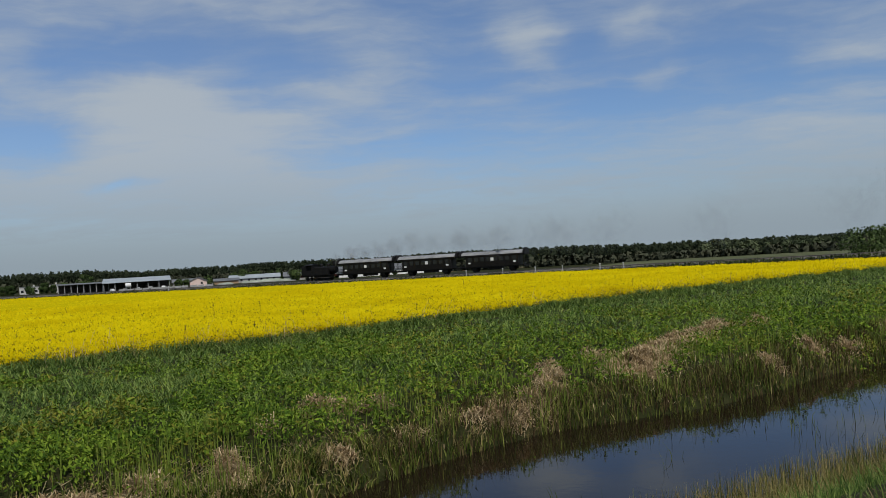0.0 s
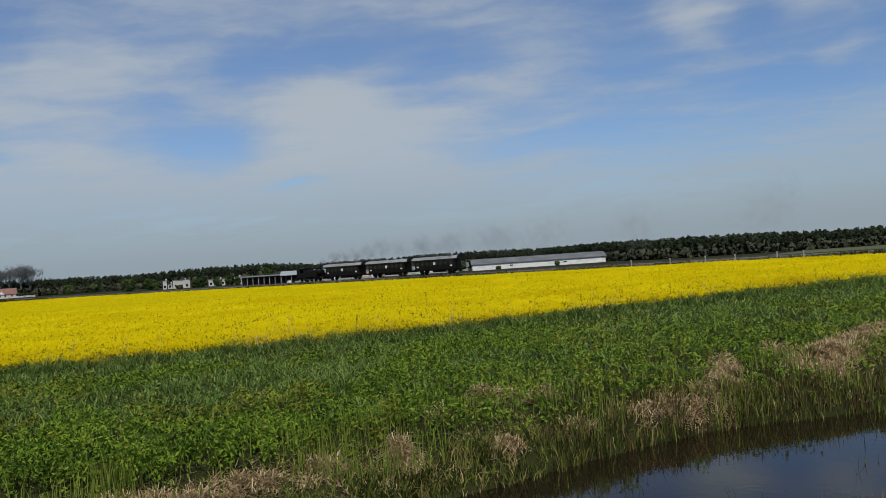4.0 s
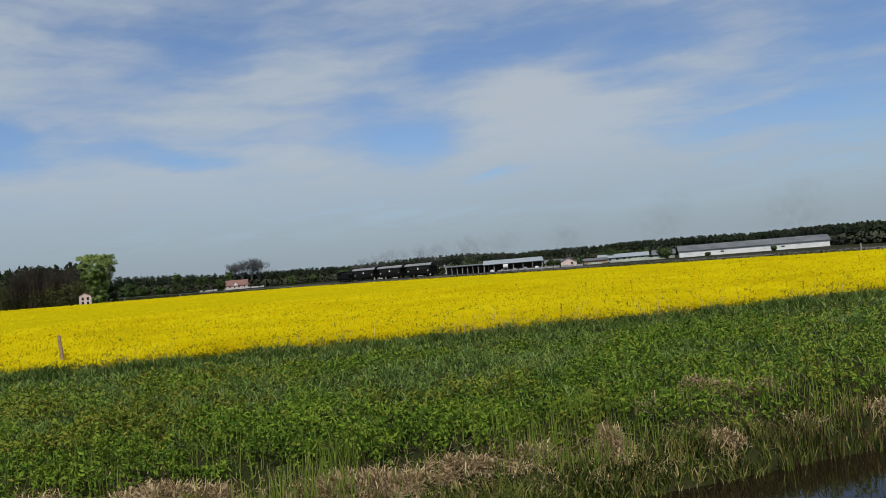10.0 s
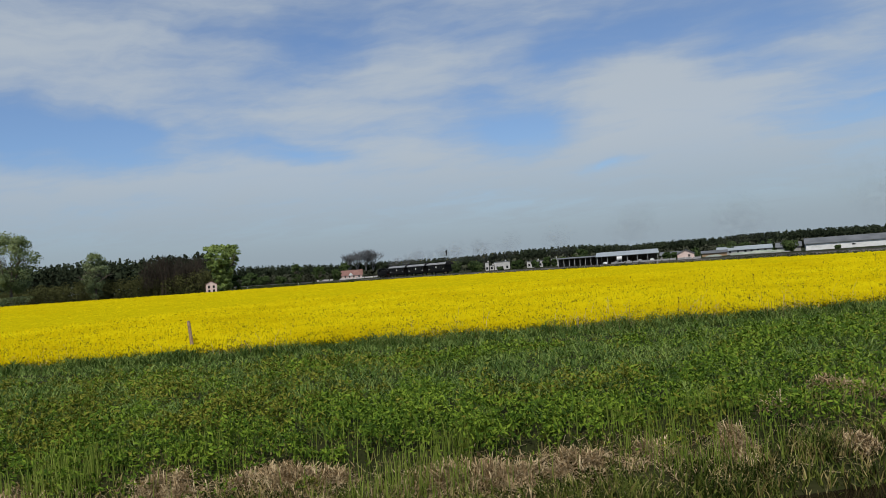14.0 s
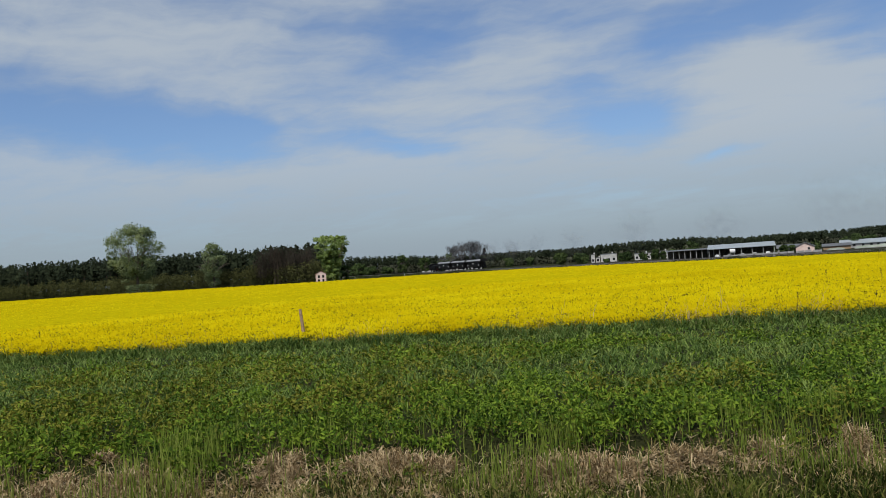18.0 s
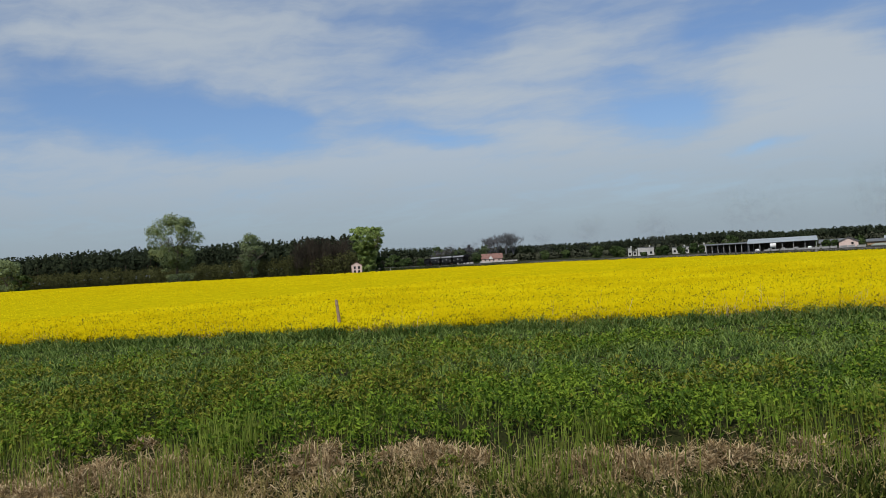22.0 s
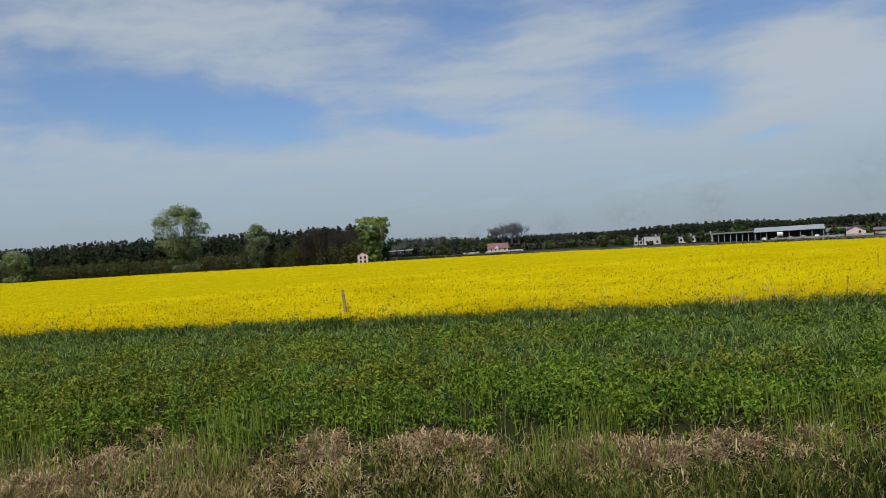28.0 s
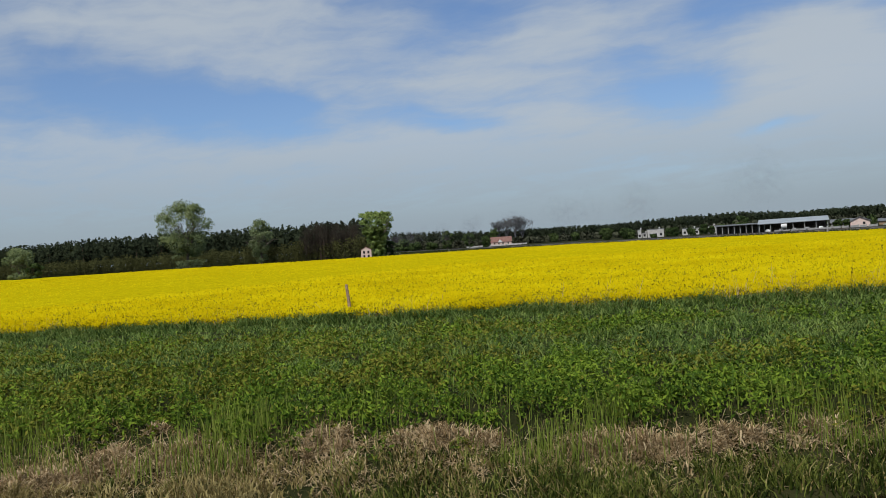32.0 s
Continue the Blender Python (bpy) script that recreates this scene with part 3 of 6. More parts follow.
def build_rape():
    # the closed canopy: a bumpy sheet between the near and the far edge, with a skirt at its border
    xs = np.concatenate([-np.geomspace(61, 900, 70)[::-1], np.arange(-60, 60, 0.5), np.linspace(60, 150, 40)])
    a, b = np.interp(xs, NEAR_X, NEAR_Y), np.interp(xs, FAR_X, FAR_Y)
    keep = b - a > 1.0
    xs, a, b = xs[keep], a[keep], b[keep]
    k = np.concatenate([[0.0], np.geomspace(0.0025, 1, 160)])
    gx = np.repeat(xs[None], len(k), 0)
    gy = a[None] + (b - a)[None] * k[:, None]
    gz = rape_top(gx, gy) - 0.07 - 0.09 * smooth(45, 8, gy - a[None]) + (rng.random(gx.shape) - 0.5) * 0.10 * smooth(0.0, 5.0, gy - a[None]) * (1 - 0.6 * smooth(40, 160, gy - a[None]))
    gz = gz - 0.42 * smooth(2.2, 0.0, gy - a[None])
    gx = gx + (rng.random(gx.shape) - 0.5) * 0.25
    low = np.stack([xs, a + 0.25, ground_z(xs, a) - 0.1], -1)
    back = np.stack([xs, b + 0.2, np.zeros_like(xs) - 0.1], -1)
    rows = np.concatenate([low[None], np.stack([gx, gy, gz], -1), back[None]])
    h, w = rows.shape[:2]
    i = (np.arange(h - 1)[:, None] * w + np.arange(w - 1)[None]).ravel()
    t = np.concatenate([np.stack([i, i + 1, i + w + 1], 1), np.stack([i, i + w + 1, i + w], 1)])
    tagged(new("rape_canopy", mesh_np("rape_canopy", rows.reshape(-1, 3), t, [M_RAPE_SHEET])), "dense canopy of flowering yellow rape across the field", "rape field", kind="stuff")
    # blossom heads on stalks, thick along the near side
    pieces = []
    n = 230000
    u = rng.random(n)
    x = rng.uniform(-75, 62, n)
    dd = 75 * u ** 2.4 - 0.35
    y = np.interp(x, NEAR_X, NEAR_Y) + dd + (rng.random(n) - 0.5) * 0.5
    crowd = 0.55 * lattice(x * 2.6, y * 1.7, 21) + 0.30 * lattice(x * 5.5, y * 3.6, 22) + 0.15 * lattice(x * 0.5, y * 0.5, 23)
    full = smooth(0.40, 0.58, crowd)
    keep = (rng.random(n) < 0.45 + 0.55 * full) & (y < np.interp(x, FAR_X, FAR_Y))
    x, y, dd, full = x[keep], y[keep], dd[keep], full[keep]
    edge = smooth(0.8, -0.2, dd)
    z = rape_top(x, y) + rng.uniform(-0.12, 0.08, len(x)) + 0.16 * (full - 0.6) * smooth(90, 20, dd) - edge * rng.random(len(x)) * 0.24 - 0.20 * smooth(2.2, 0.0, dd)
    size = rng.uniform(0.07, 0.14, len(x)) * (1 + 0.011 * dd)
    green = rng.random(len(x)) < 0.75 * (1 - full) * (1 - 0.75 * smooth(6, 65, dd)) + 0.08 * edge
    c = np.stack([x, y, z], 1)
    up = np.array([0.25, -0.62, 0.74])
    v, t, n1 = soften(*racemes(c[~green], size[~green], 31), np.tile(up, ((~green).sum(), 1)), 0.6)
    pieces.append((v, t, 0))
    v, t, n2 = soften(*leaves(c[green], size[green] * 0.8, 34, flat=0.9, long=1.6), np.tile(up, (green.sum(), 1)), 0.4)
    pieces.append((v, t, 1))
    # coarser heads farther out
    n = 120000
    x = -330 + 450 * rng.random(n) ** 0.8
    u = rng.random(n)
    a, b = np.interp(x, NEAR_X, NEAR_Y), np.interp(x, FAR_X, FAR_Y)
    y = a + (b - a) * (0.04 + 0.96 * u)
    keep = (b - a > 2) & ((y - a > 35) | (x < -70))
    x, y = x[keep], y[keep]
    r = np.hypot(x, y)
    z = rape_top(x, y) + rng.uniform(-0.08, 0.04, len(x))
    v, t, n3 = soften(*racemes(np.stack([x, y, z], 1), rng.uniform(0.0007, 0.0014, len(x)) * r, 33), np.tile(up, (len(x), 1)), 0.85)
    pieces.append((v, t, 0))
    # green stalks and leaves showing at the border
    n = 7000
    x = rng.uniform(-75, 62, n)
    y = np.interp(x, NEAR_X, NEAR_Y) + rng.uniform(-0.35, 0.8, n)
    base = np.stack([x, y, ground_z(x, y)], 1)
    pieces.append((*blades(base, rng.uniform(0.5, 1.0, n), rng.uniform(0.03, 0.07, n), rng.uniform(0.05, 0.4, n), 32), 1))
    v, t, m = joined(pieces)
    n4 = np.tile(np.array([[0.0, -0.6, 0.8]]), (len(v) - len(n1) - len(n2) - len(n3), 1))
    tagged(new("rape_flowers", mesh_np("rape_flowers", v, t, [M_RAPE, M_RAPE_LEAF], m, normals=np.concatenate([n1, n2, n3, n4]))), "yellow rape blossom heads on green stalks at the field's edge", "rape flowers", kind="stuff")


def rape_sheet_material():
    """Yellow under the blossom heads, darkened to put the shade of their gaps into colour."""
    m = material("rape_canopy_surface", [(0.34, 0.28, 0.004), (0.50, 0.41, 0.004), (0.62, 0.52, 0.006)], 1.4, 1.0, bump=1.0, bump_scale=7, translucent=0.1, spec=0.0)
    return m


M_RAPE_SHEET = rape_sheet_material()
build_rape()


def build_railway():
    along = TRACK_WAY.to_track_quat("X", "Z").to_matrix().to_4x4()
    m = Matrix.Translation(TRACK_FOOT) @ along
    bank = bmesh.new()
    prism(bank, [(-5.6, -0.3), (-2.6, RAIL_Z - 0.55), (2.6, RAIL_Z - 0.55), (5.6, -0.3)], -1500, 400)
    ob = part("railway_bank", bank, M_GROUND)
    turn = m @ pose(0, 0, 0, 0, 0, 90)
    ob.matrix_basis = turn
    tagged(ob, "low grassy railway bank along the field", "railway bank", kind="structure")
    bed = bmesh.new()
    prism(bed, [(-2.2, RAIL_Z - 0.6), (-1.5, RAIL_Z - 0.16), (1.5, RAIL_Z - 0.16), (2.2, RAIL_Z - 0.6)], -1500, 400)
    ob = part("ballast_bed", bed, M_BALLAST)
    ob.matrix_basis = turn
    tagged(ob, "grey stone ballast of the single railway track", "ballast", kind="structure")
    track = empty("railway_track", m, "single railway track of two worn steel rails", "railway track")
    tagged(track, kind="structure")
    for side in (-0.7525, 0.7525):
        bm = bmesh.new()
        box(bm, (-400, side - 0.036, RAIL_Z - 0.045), (1500, side + 0.036, RAIL_Z))
        box(bm, (-400, side - 0.01, RAIL_Z - 0.13), (1500, side + 0.01, RAIL_Z - 0.044))
        box(bm, (-400, side - 0.065, RAIL_Z - 0.16), (1500, side + 0.065, RAIL_Z - 0.129))
        part("rail", bm, M_RAIL, track)
    first = None
    for i in range(190):
        x = -60 + i * 0.65 * 2
        if first is None:
            first = part("sleeper", boxed((-0.13, -1.3, RAIL_Z - 0.27), (0.13, 1.3, RAIL_Z - 0.15), 0.02), M_WOOD, track)
            first.matrix_basis = pose(x, 0, 0)
        else:
            again(first, pose(x, 0, 0))


build_railway()


def build_trackside_grass():
    g = np.random.default_rng(71)
    n = 28000
    s, side = -75 + 520 * g.random(n) ** 1.4, g.uniform(1.6, 5.0, n)
    y = TRACK_FOOT.y + TRACK_WAY.y * s + TRACK_WAY.x * side
    x = TRACK_FOOT.x + TRACK_WAY.x * s - TRACK_WAY.y * side
    keep = y > np.interp(x, FAR_X, FAR_Y) - 0.3
    x, y, side = x[keep], y[keep], side[keep]
    z = np.where(side < 5.6, np.interp(side, [1.6, 2.2, 2.6, 5.6], [RAIL_Z - 0.28, RAIL_Z - 0.50, RAIL_Z - 0.55, -0.3]), 0.0)
    patch = lattice(x * 0.12, y * 0.12, 72)
    v, t = blades(np.stack([x, y, z - 0.05], 1), (0.15 + 0.45 * patch) * g.uniform(0.6, 1.2, len(x)), g.uniform(0.10, 0.22, len(x)), g.uniform(0.3, 1.3, len(x)), 73)
    tagged(new("trackside_grass", mesh_np("trackside_grass", v, t, [M_TRACK_GRASS])), "dark rough grass on the slope of the railway bank", "grass", kind="stuff")


build_trackside_grass()


def build_far_meadow():
    """Pale grazed grass between the railway and the wood."""
    s = np.linspace(-300, 58, 60)
    off = np.array([6.0, 30, 70, 120, 170])
    gs, go = np.meshgrid(s, off)
    x = TRACK_FOOT.x + TRACK_WAY.x * gs + -TRACK_WAY.y * -go
    y = TRACK_FOOT.y + TRACK_WAY.y * gs + TRACK_WAY.x * -go
    v = np.stack([x, y, np.full_like(x, 0.07) + 0.05 * lattice(x * 0.2, y * 0.2, 81) + 0.06], -1).reshape(-1, 3)
    w = len(s)
    i = (np.arange(len(off) - 1)[:, None] * w + np.arange(w - 1)[None]).ravel()
    t = np.concatenate([np.stack([i, i + 1, i + w + 1], 1), np.stack([i, i + w + 1, i + w], 1)])
    tagged(new("far_meadow", mesh_np("far_meadow", v, t, [M_MEADOW], smooth=True)), "pale grazed meadow between the railway and the wood", "ground", kind="structure")


build_far_meadow()

# ---- the train ----
def wheel(parent, x, y, r, mat):
    bm = bmesh.new()
    tube(bm, (0, -0.065, 0), (0, 0.065, 0), r, n=20)
    s = 1 if y > 0 else -1
    tube(bm, (0, -s * 0.06, 0), (0, -s * 0.10, 0), r + 0.03, n=20)
    tube(bm, (0, s * 0.06, 0), (0, s * 0.14, 0), r * 0.28, n=12)
    ob = part("wheel", bm, mat, parent)
    ob.matrix_basis = pose(x, y, r)
    return ob


def coach(label):
    """A two-axle coach with open end platforms; x ahead, rails at z = 0, its front buffers at x = 0."""
    c = empty("railway_coach", pose(0, 0, 0), label, "railway coach", "coaches of the steam train")
    length, half = 13.0, 1.42
    x1, x0 = -0.46, -0.46 - length
    body = bmesh.new()
    box(body, (x0 + 1.15, -half, 1.12), (x1 - 1.15, half, 3.25), 0.04)
    part("body", body, M_COACH, c)
    for z in (1.62, 2.02, 3.0):                                    # belt rails along both sides
        for s in (-1, 1):
            part("belt_rail", boxed((x0 + 1.18, s * half - 0.02, z), (x1 - 1.18, s * half + 0.02, z + 0.06)), M_COACH, c)
    outline = [(half * 1.05 * math.sin(a), 3.14 + 0.86 * math.cos(a) ** 0.9) for a in np.linspace(-math.pi / 2 + 0.02, math.pi / 2 - 0.02, 17)]
    roof = bmesh.new()
    prism(roof, outline + [(half * 0.98, 3.12), (-half * 0.98, 3.12)], x0 + 0.02, x1 - 0.02)
    part("roof", roof, M_ROOF, c, "grey arched roof").matrix_basis = pose(0, 0, 0, 0, 0, -90) @ pose(0, 0, 0)
    c.children[-1].matrix_basis = Matrix(((0, 1, 0, 0), (-1, 0, 0, 0), (0, 0, 1, 0), (0, 0, 0, 1)))
    for x in (x0, x1):                                             # roof ends over the platforms, their canopy shade put into black colour
        end = bmesh.new()
        prism(end, [(p * 1.02, 3.14 + (z - 3.14) * 1.40) for p, z in outline] + [(half * 0.95, 3.08), (-half * 0.95, 3.08)], x - 0.22, x + 0.22)
        o = part("roof_end", end, M_BLACK, c, "arched roof end, black for the shade under its canopy")
        o.matrix_basis = Matrix(((0, 1, 0, 0), (-1, 0, 0, 0), (0, 0, 1, 0), (0, 0, 0, 1)))
    frame_bm = bmesh.new()
    for s in (-1, 1):
        box(frame_bm, (x0 + 0.1, s * 1.2 - 0.06, 0.86), (x1 - 0.1, s * 1.2 + 0.06, 1.1))
    box(frame_bm, (x0 + 0.05, -half, 1.06), (x1 - 0.05, half, 1.14))
    for x in (x0 + 0.02, x1 - 0.14):
        box(frame_bm, (x, -1.35, 0.82), (x + 0.12, 1.35, 1.1))
    part("underframe", frame_bm, M_BLACK, c)
    for x in (x0 + 2.7, x1 - 2.7):
        for y in (-0.78, 0.78):
            wheel(c, x, y, 0.48, M_BLACK)
        for s in (-1, 1):
            part("axle_box", boxed((x - 0.55, s * 1.05 - 0.1, 0.42), (x + 0.55, s * 1.05 + 0.1, 0.88), 0.05), M_BLACK, c)
    part("battery_box", boxed((-8.6, -1.1, 0.48), (-6.2, 1.1, 0.9), 0.04), M_BLACK, c)
    # windows and doors of both sides
    win, pane, plate = None, None, None
    for s in (-1, 1):
        for k in range(8):
            x = x0 + 2.0 + k * (length - 4.0) / 7
            if win is None:
                bm = bmesh.new()
                for a, b in (((-0.46, -0.03, 0), (0.46, 0.03, 0.05)), ((-0.46, -0.03, 0.85), (0.46, 0.03, 0.9)), ((-0.46, -0.03, 0), (-0.41, 0.03, 0.9)), ((0.41, -0.03, 0), (0.46, 0.03, 0.9))):
                    box(bm, a, b)
                win = part("window", bm, M_COACH, c)
                win.matrix_basis = pose(x, s * (half + 0.01), 2.06)
                pane = part("pane", boxed((-0.41, -0.012, 0.05), (0.41, 0.012, 0.85)), M_GLASS, win)
            else:
                w = again(win, pose(x, s * (half + 0.01), 2.06))
                p = again(pane, pose(0, 0, 0))
                p.parent = w
        for x in (x0 + 1.9, x1 - 1.9):
            part("class_plate", boxed((x - 0.26, s * (half + 0.012) - 0.012, 1.68), (x + 0.26, s * (half + 0.012) + 0.012, 1.98)), M_PLATE, c, "white number plate")
        part("step_board", boxed((x0 + 0.3, s * 1.45 - 0.16, 0.46), (x0 + 1.1, s * 1.45 + 0.16, 0.51)), M_WOOD, c)
        part("step_board", boxed((x1 - 1.1, s * 1.45 - 0.16, 0.46), (x1 - 0.3, s * 1.45 + 0.16, 0.51)), M_WOOD, c)
        part("route_board", boxed((-7.35, s * (half + 0.03) - 0.015, 2.15), (-6.75, s * (half + 0.03) + 0.015, 2.75)), M_PLATE if s > 0 else M_GLASS, c)
    for x, d in ((x0 + 0.06, 1), (x1 - 0.06, -1)):                 # platform railings, gate posts and end doors
        rail = bmesh.new()
        for z in (1.45, 1.75, 2.1):
            tube(rail, (x, -1.3, z), (x, 1.3, z), 0.022, n=6)
        for y in np.linspace(-1.3, 1.3, 9):
            tube(rail, (x, y, 1.1), (x, y, 2.1), 0.016, n=5)
        for s in (-1, 1):
            tube(rail, (x, s * 1.32, 1.1), (x, s * 1.32, 3.15), 0.035, n=6)
            tube(rail, (x + d * 0.95, s * 1.34, 0.7), (x + d * 0.95, s * 1.34, 2.6), 0.018, n=6)
        part("platform_railing", rail, M_BLACK, c)
        part("end_door", boxed((x + d * 1.06 - 0.02, -0.4, 1.15), (x + d * 1.06 + 0.02, 0.4, 3.0)), M_COACH, c)
        for y in (-0.875, 0.875):
            bm = bmesh.new()
            tube(bm, (x - d * 0.06, y, 1.0), (x - d * 0.36, y, 1.0), 0.07, n=8)
            tube(bm, (x - d * 0.36, y, 1.0), (x - d * 0.42, y, 1.0), 0.22, n=14)
            part("buffer", bm, M_BLACK, c)
    for s in (-1, 1):                                              # dark strips: the roof's unlit lower flanks, shade put into colour
        part("gutter", boxed((x0 + 0.25, s * half * 1.02 - 0.06, 3.06), (x1 - 0.25, s * half * 1.02 + 0.06, 3.34), 0.02), M_COACH, c)
    for k in range(7):
        bm = bmesh.new()
        tube(bm, (x0 + 1.7 + k * 1.6, 0, 3.97), (x0 + 1.7 + k * 1.6, 0, 4.14), 0.15, 0.15, n=8)
        tube(bm, (x0 + 1.7 + k * 1.6, 0, 4.14), (x0 + 1.7 + k * 1.6, 0, 4.20), 0.20, 0.10, n=8)
        part("roof_vent", bm, M_BLACK, c)
    return c


def locomotive():
    """A small tank engine running bunker first; x ahead, rear buffers at x = 0."""
    e = empty("steam_locomotive", pose(0, 0, 0), "black steam tank engine running bunker first ahead of the coaches", "locomotive")
    bm = bmesh.new()
    box(bm, (0.45, -1.1, 0.85), (8.6, 1.1, 1.12), 0.03)
    box(bm, (0.35, -1.4, 1.12), (8.7, 1.4, 1.2), 0.02)
    part("frame", bm, M_BLACK, e)
    bm = bmesh.new()
    tube(bm, (0.7, 0, 2.2), (5.9, 0, 2.2), 0.78, n=24)
    for x in (1.9, 3.0, 4.2, 5.2):
        tube(bm, (x - 0.03, 0, 2.2), (x + 0.03, 0, 2.2), 0.80, n=24)
    part("boiler", bm, M_BLACK, e, smooth=False)
    bm = bmesh.new()
    tube(bm, (0.66, 0, 2.2), (0.72, 0, 2.2), 0.7, n=20)
    part("smokebox_door", bm, M_BLACK, e)
    bm = bmesh.new()
    tube(bm, (1.25, 0, 2.9), (1.25, 0, 3.85), 0.22, 0.27, n=14)
    tube(bm, (1.25, 0, 3.85), (1.25, 0, 3.97), 0.33, n=14)
    part("chimney", bm, M_BLACK, e)
    for x in (2.6, 4.3):
        bm = bmesh.new()
        tube(bm, (x, 0, 2.8), (x, 0, 3.35), 0.36, n=14)
        bmesh.ops.create_uvsphere(bm, u_segments=14, v_segments=8, radius=0.36, matrix=Matrix.Translation((x, 0, 3.35)) @ Matrix.Diagonal((1, 1, 0.6, 1)))
        part("dome", bm, M_BLACK, e)
    for s in (-1, 1):
        part("side_tank", boxed((1.9, min(s * 0.72, s * 1.4), 1.2), (6.0, max(s * 0.72, s * 1.4), 2.75), 0.06), M_BLACK, e)
        part("buffer_beam", boxed((0.3 if s < 0 else 8.6, -1.35, 0.82), (0.42 if s < 0 else 8.72, 1.35, 1.25)), M_RED, e, "dark red buffer beam")
        bm = bmesh.new()
        box(bm, (0.8, s * 1.02 - 0.2, 0.5), (1.7, s * 1.02 + 0.2, 1.05), 0.08)
        part("cylinder", bm, M_BLACK, e)
        bm = bmesh.new()
        tube(bm, (1.7, s * 1.12, 0.62), (5.6, s * 1.12, 0.6), 0.045, n=6)
        part("coupling_rod", bm, M_RAIL, e)
        for x in (2.4, 3.9, 5.4, 7.4):
            wheel(e, x, s * 0.78, 0.56 if x < 6 else 0.42, M_BLACK)
        for x, d in ((0.3, -1), (8.72, 1)):
            bm = bmesh.new()
            tube(bm, (x, s * 0.875, 1.03), (x + d * 0.3, s * 0.875, 1.03), 0.08, n=8)
            tube(bm, (x + d * 0.3, s * 0.875, 1.03), (x + d * 0.36, s * 0.875, 1.03), 0.22, n=14)
            part("buffer", bm, M_BLACK, e)
        bm = bmesh.new()
        tube(bm, (8.55, s * 0.9, 1.25), (8.55, s * 0.9, 1.45), 0.1, n=8)
        part("lamp", bm, M_PLATE, e, "white head lamp")
    cab = bmesh.new()
    for s in (-1, 1):
        box(cab, (5.95, s * 1.38 - 0.03, 1.2), (7.4, s * 1.38 + 0.03, 2.25))
        for x in (5.95, 7.3):
            box(cab, (x, s * 1.38 - 0.03, 2.25), (x + 0.12, s * 1.38 + 0.03, 3.3))
    box(cab, (5.92, -1.38, 1.2), (6.0, 1.38, 3.3))
    box(cab, (7.36, -1.38, 2.5), (7.44, 1.38, 3.3))
    part("cab", cab, M_BLACK, e)
    roof = bmesh.new()
    prism(roof, [(1.5 * math.sin(a), 3.25 + 0.32 * math.cos(a)) for a in np.linspace(-1.45, 1.45, 9)], 5.8, 7.6)
    part("cab_roof", roof, M_BLACK, e).matrix_basis = Matrix(((0, 1, 0, 0), (-1, 0, 0, 0), (0, 0, 1, 0), (0, 0, 0, 1)))
    bm = boxed((7.44, -1.3, 1.2), (8.6, 1.3, 3.1), 0.06)
    part("coal_bunker", bm, M_BLACK, e)
    bm = bmesh.new()
    for k in range(30):
        p = Vector((7.6 + 0.85 * rng.random(), -1.1 + 2.2 * rng.random(), 3.08 + 0.12 * rng.random()))
        bmesh.ops.create_icosphere(bm, subdivisions=1, radius=0.16, matrix=Matrix.Translation(p))
    part("coal_heap", bm, M_BLACK, e)
    return e


TRAIN_YAW = math.degrees(math.atan2(TRACK_WAY.y, TRACK_WAY.x))
TRAIN_START, TRAIN_SPEED = 88.65, 12.91


def run(t):
    """How far the train has come along the track; it slows a little towards the end."""
    return TRAIN_START + TRAIN_SPEED * t - 0.00022 * t ** 3


def on_track(s, side=0.0, z=RAIL_Z):
    p = TRACK_FOOT + TRACK_WAY * s + Vector((-TRACK_WAY.y, TRACK_WAY.x, 0)) * side
    return pose(p.x, p.y, z, 0, 0, TRAIN_YAW)


COACHES = [coach("dark two-axle coach with pale grey arched roof behind the engine")]
for words in ("dark two-axle coach with pale grey arched roof in mid train", "dark two-axle coach with open end platform closing the train"):
    o = copy_thing(COACHES[0], pose(0, 0, 0))
    o["label"] = words
    COACHES.append(o)
ENGINE = locomotive()


def smoke_puff(size, density, seed):
    """A loose clump of thin soft-edged flakes."""
    g = np.random.default_rng(seed)
    vs, ts, ds = [], [], []
    n = 4
    for i in range(n):
        c = g.normal(0, 0.30, 3) * size * np.array([1.25, 0.8, 0.75])
        r = size * g.uniform(0.7, 1.1)
        q = Matrix.Rotation(math.pi / 4 + g.normal(0, 0.25), 3, "Z") @ Matrix.Rotation(math.pi / 2 + g.normal(0, 0.25), 3, "X")
        ring = [q @ Vector((math.cos(a) * r * g.uniform(0.8, 1.15), math.sin(a) * r * g.uniform(0.8, 1.15), 0)) for a in np.linspace(0, 2 * math.pi, 14, endpoint=False)]
        k = len(vs)
        vs.append(tuple(c)), ds.append(density * 0.42)
        for p in ring:
            vs.append(tuple(c + 0.55 * np.array(p))), ds.append(density * 0.23)
        for p in ring:
            vs.append(tuple(c + np.array(p))), ds.append(0.0)
        for j in range(14):
            a, b = k + 1 + j, k + 1 + (j + 1) % 14
            ts += [(k, a, b), (a, a + 14, b + 14), (a, b + 14, b)]
    me = mesh_np("smoke_puff", np.array(vs), np.array(ts), [M_SMOKE], smooth=True)
    me.attributes.new("thickness", "FLOAT", "POINT").data.foreach_set("value", np.array(ds, np.float32))
    return tagged(new("smoke_puff", me), "thin grey puff of coal smoke drifting over the coaches", "smoke", "smoke of the engine")


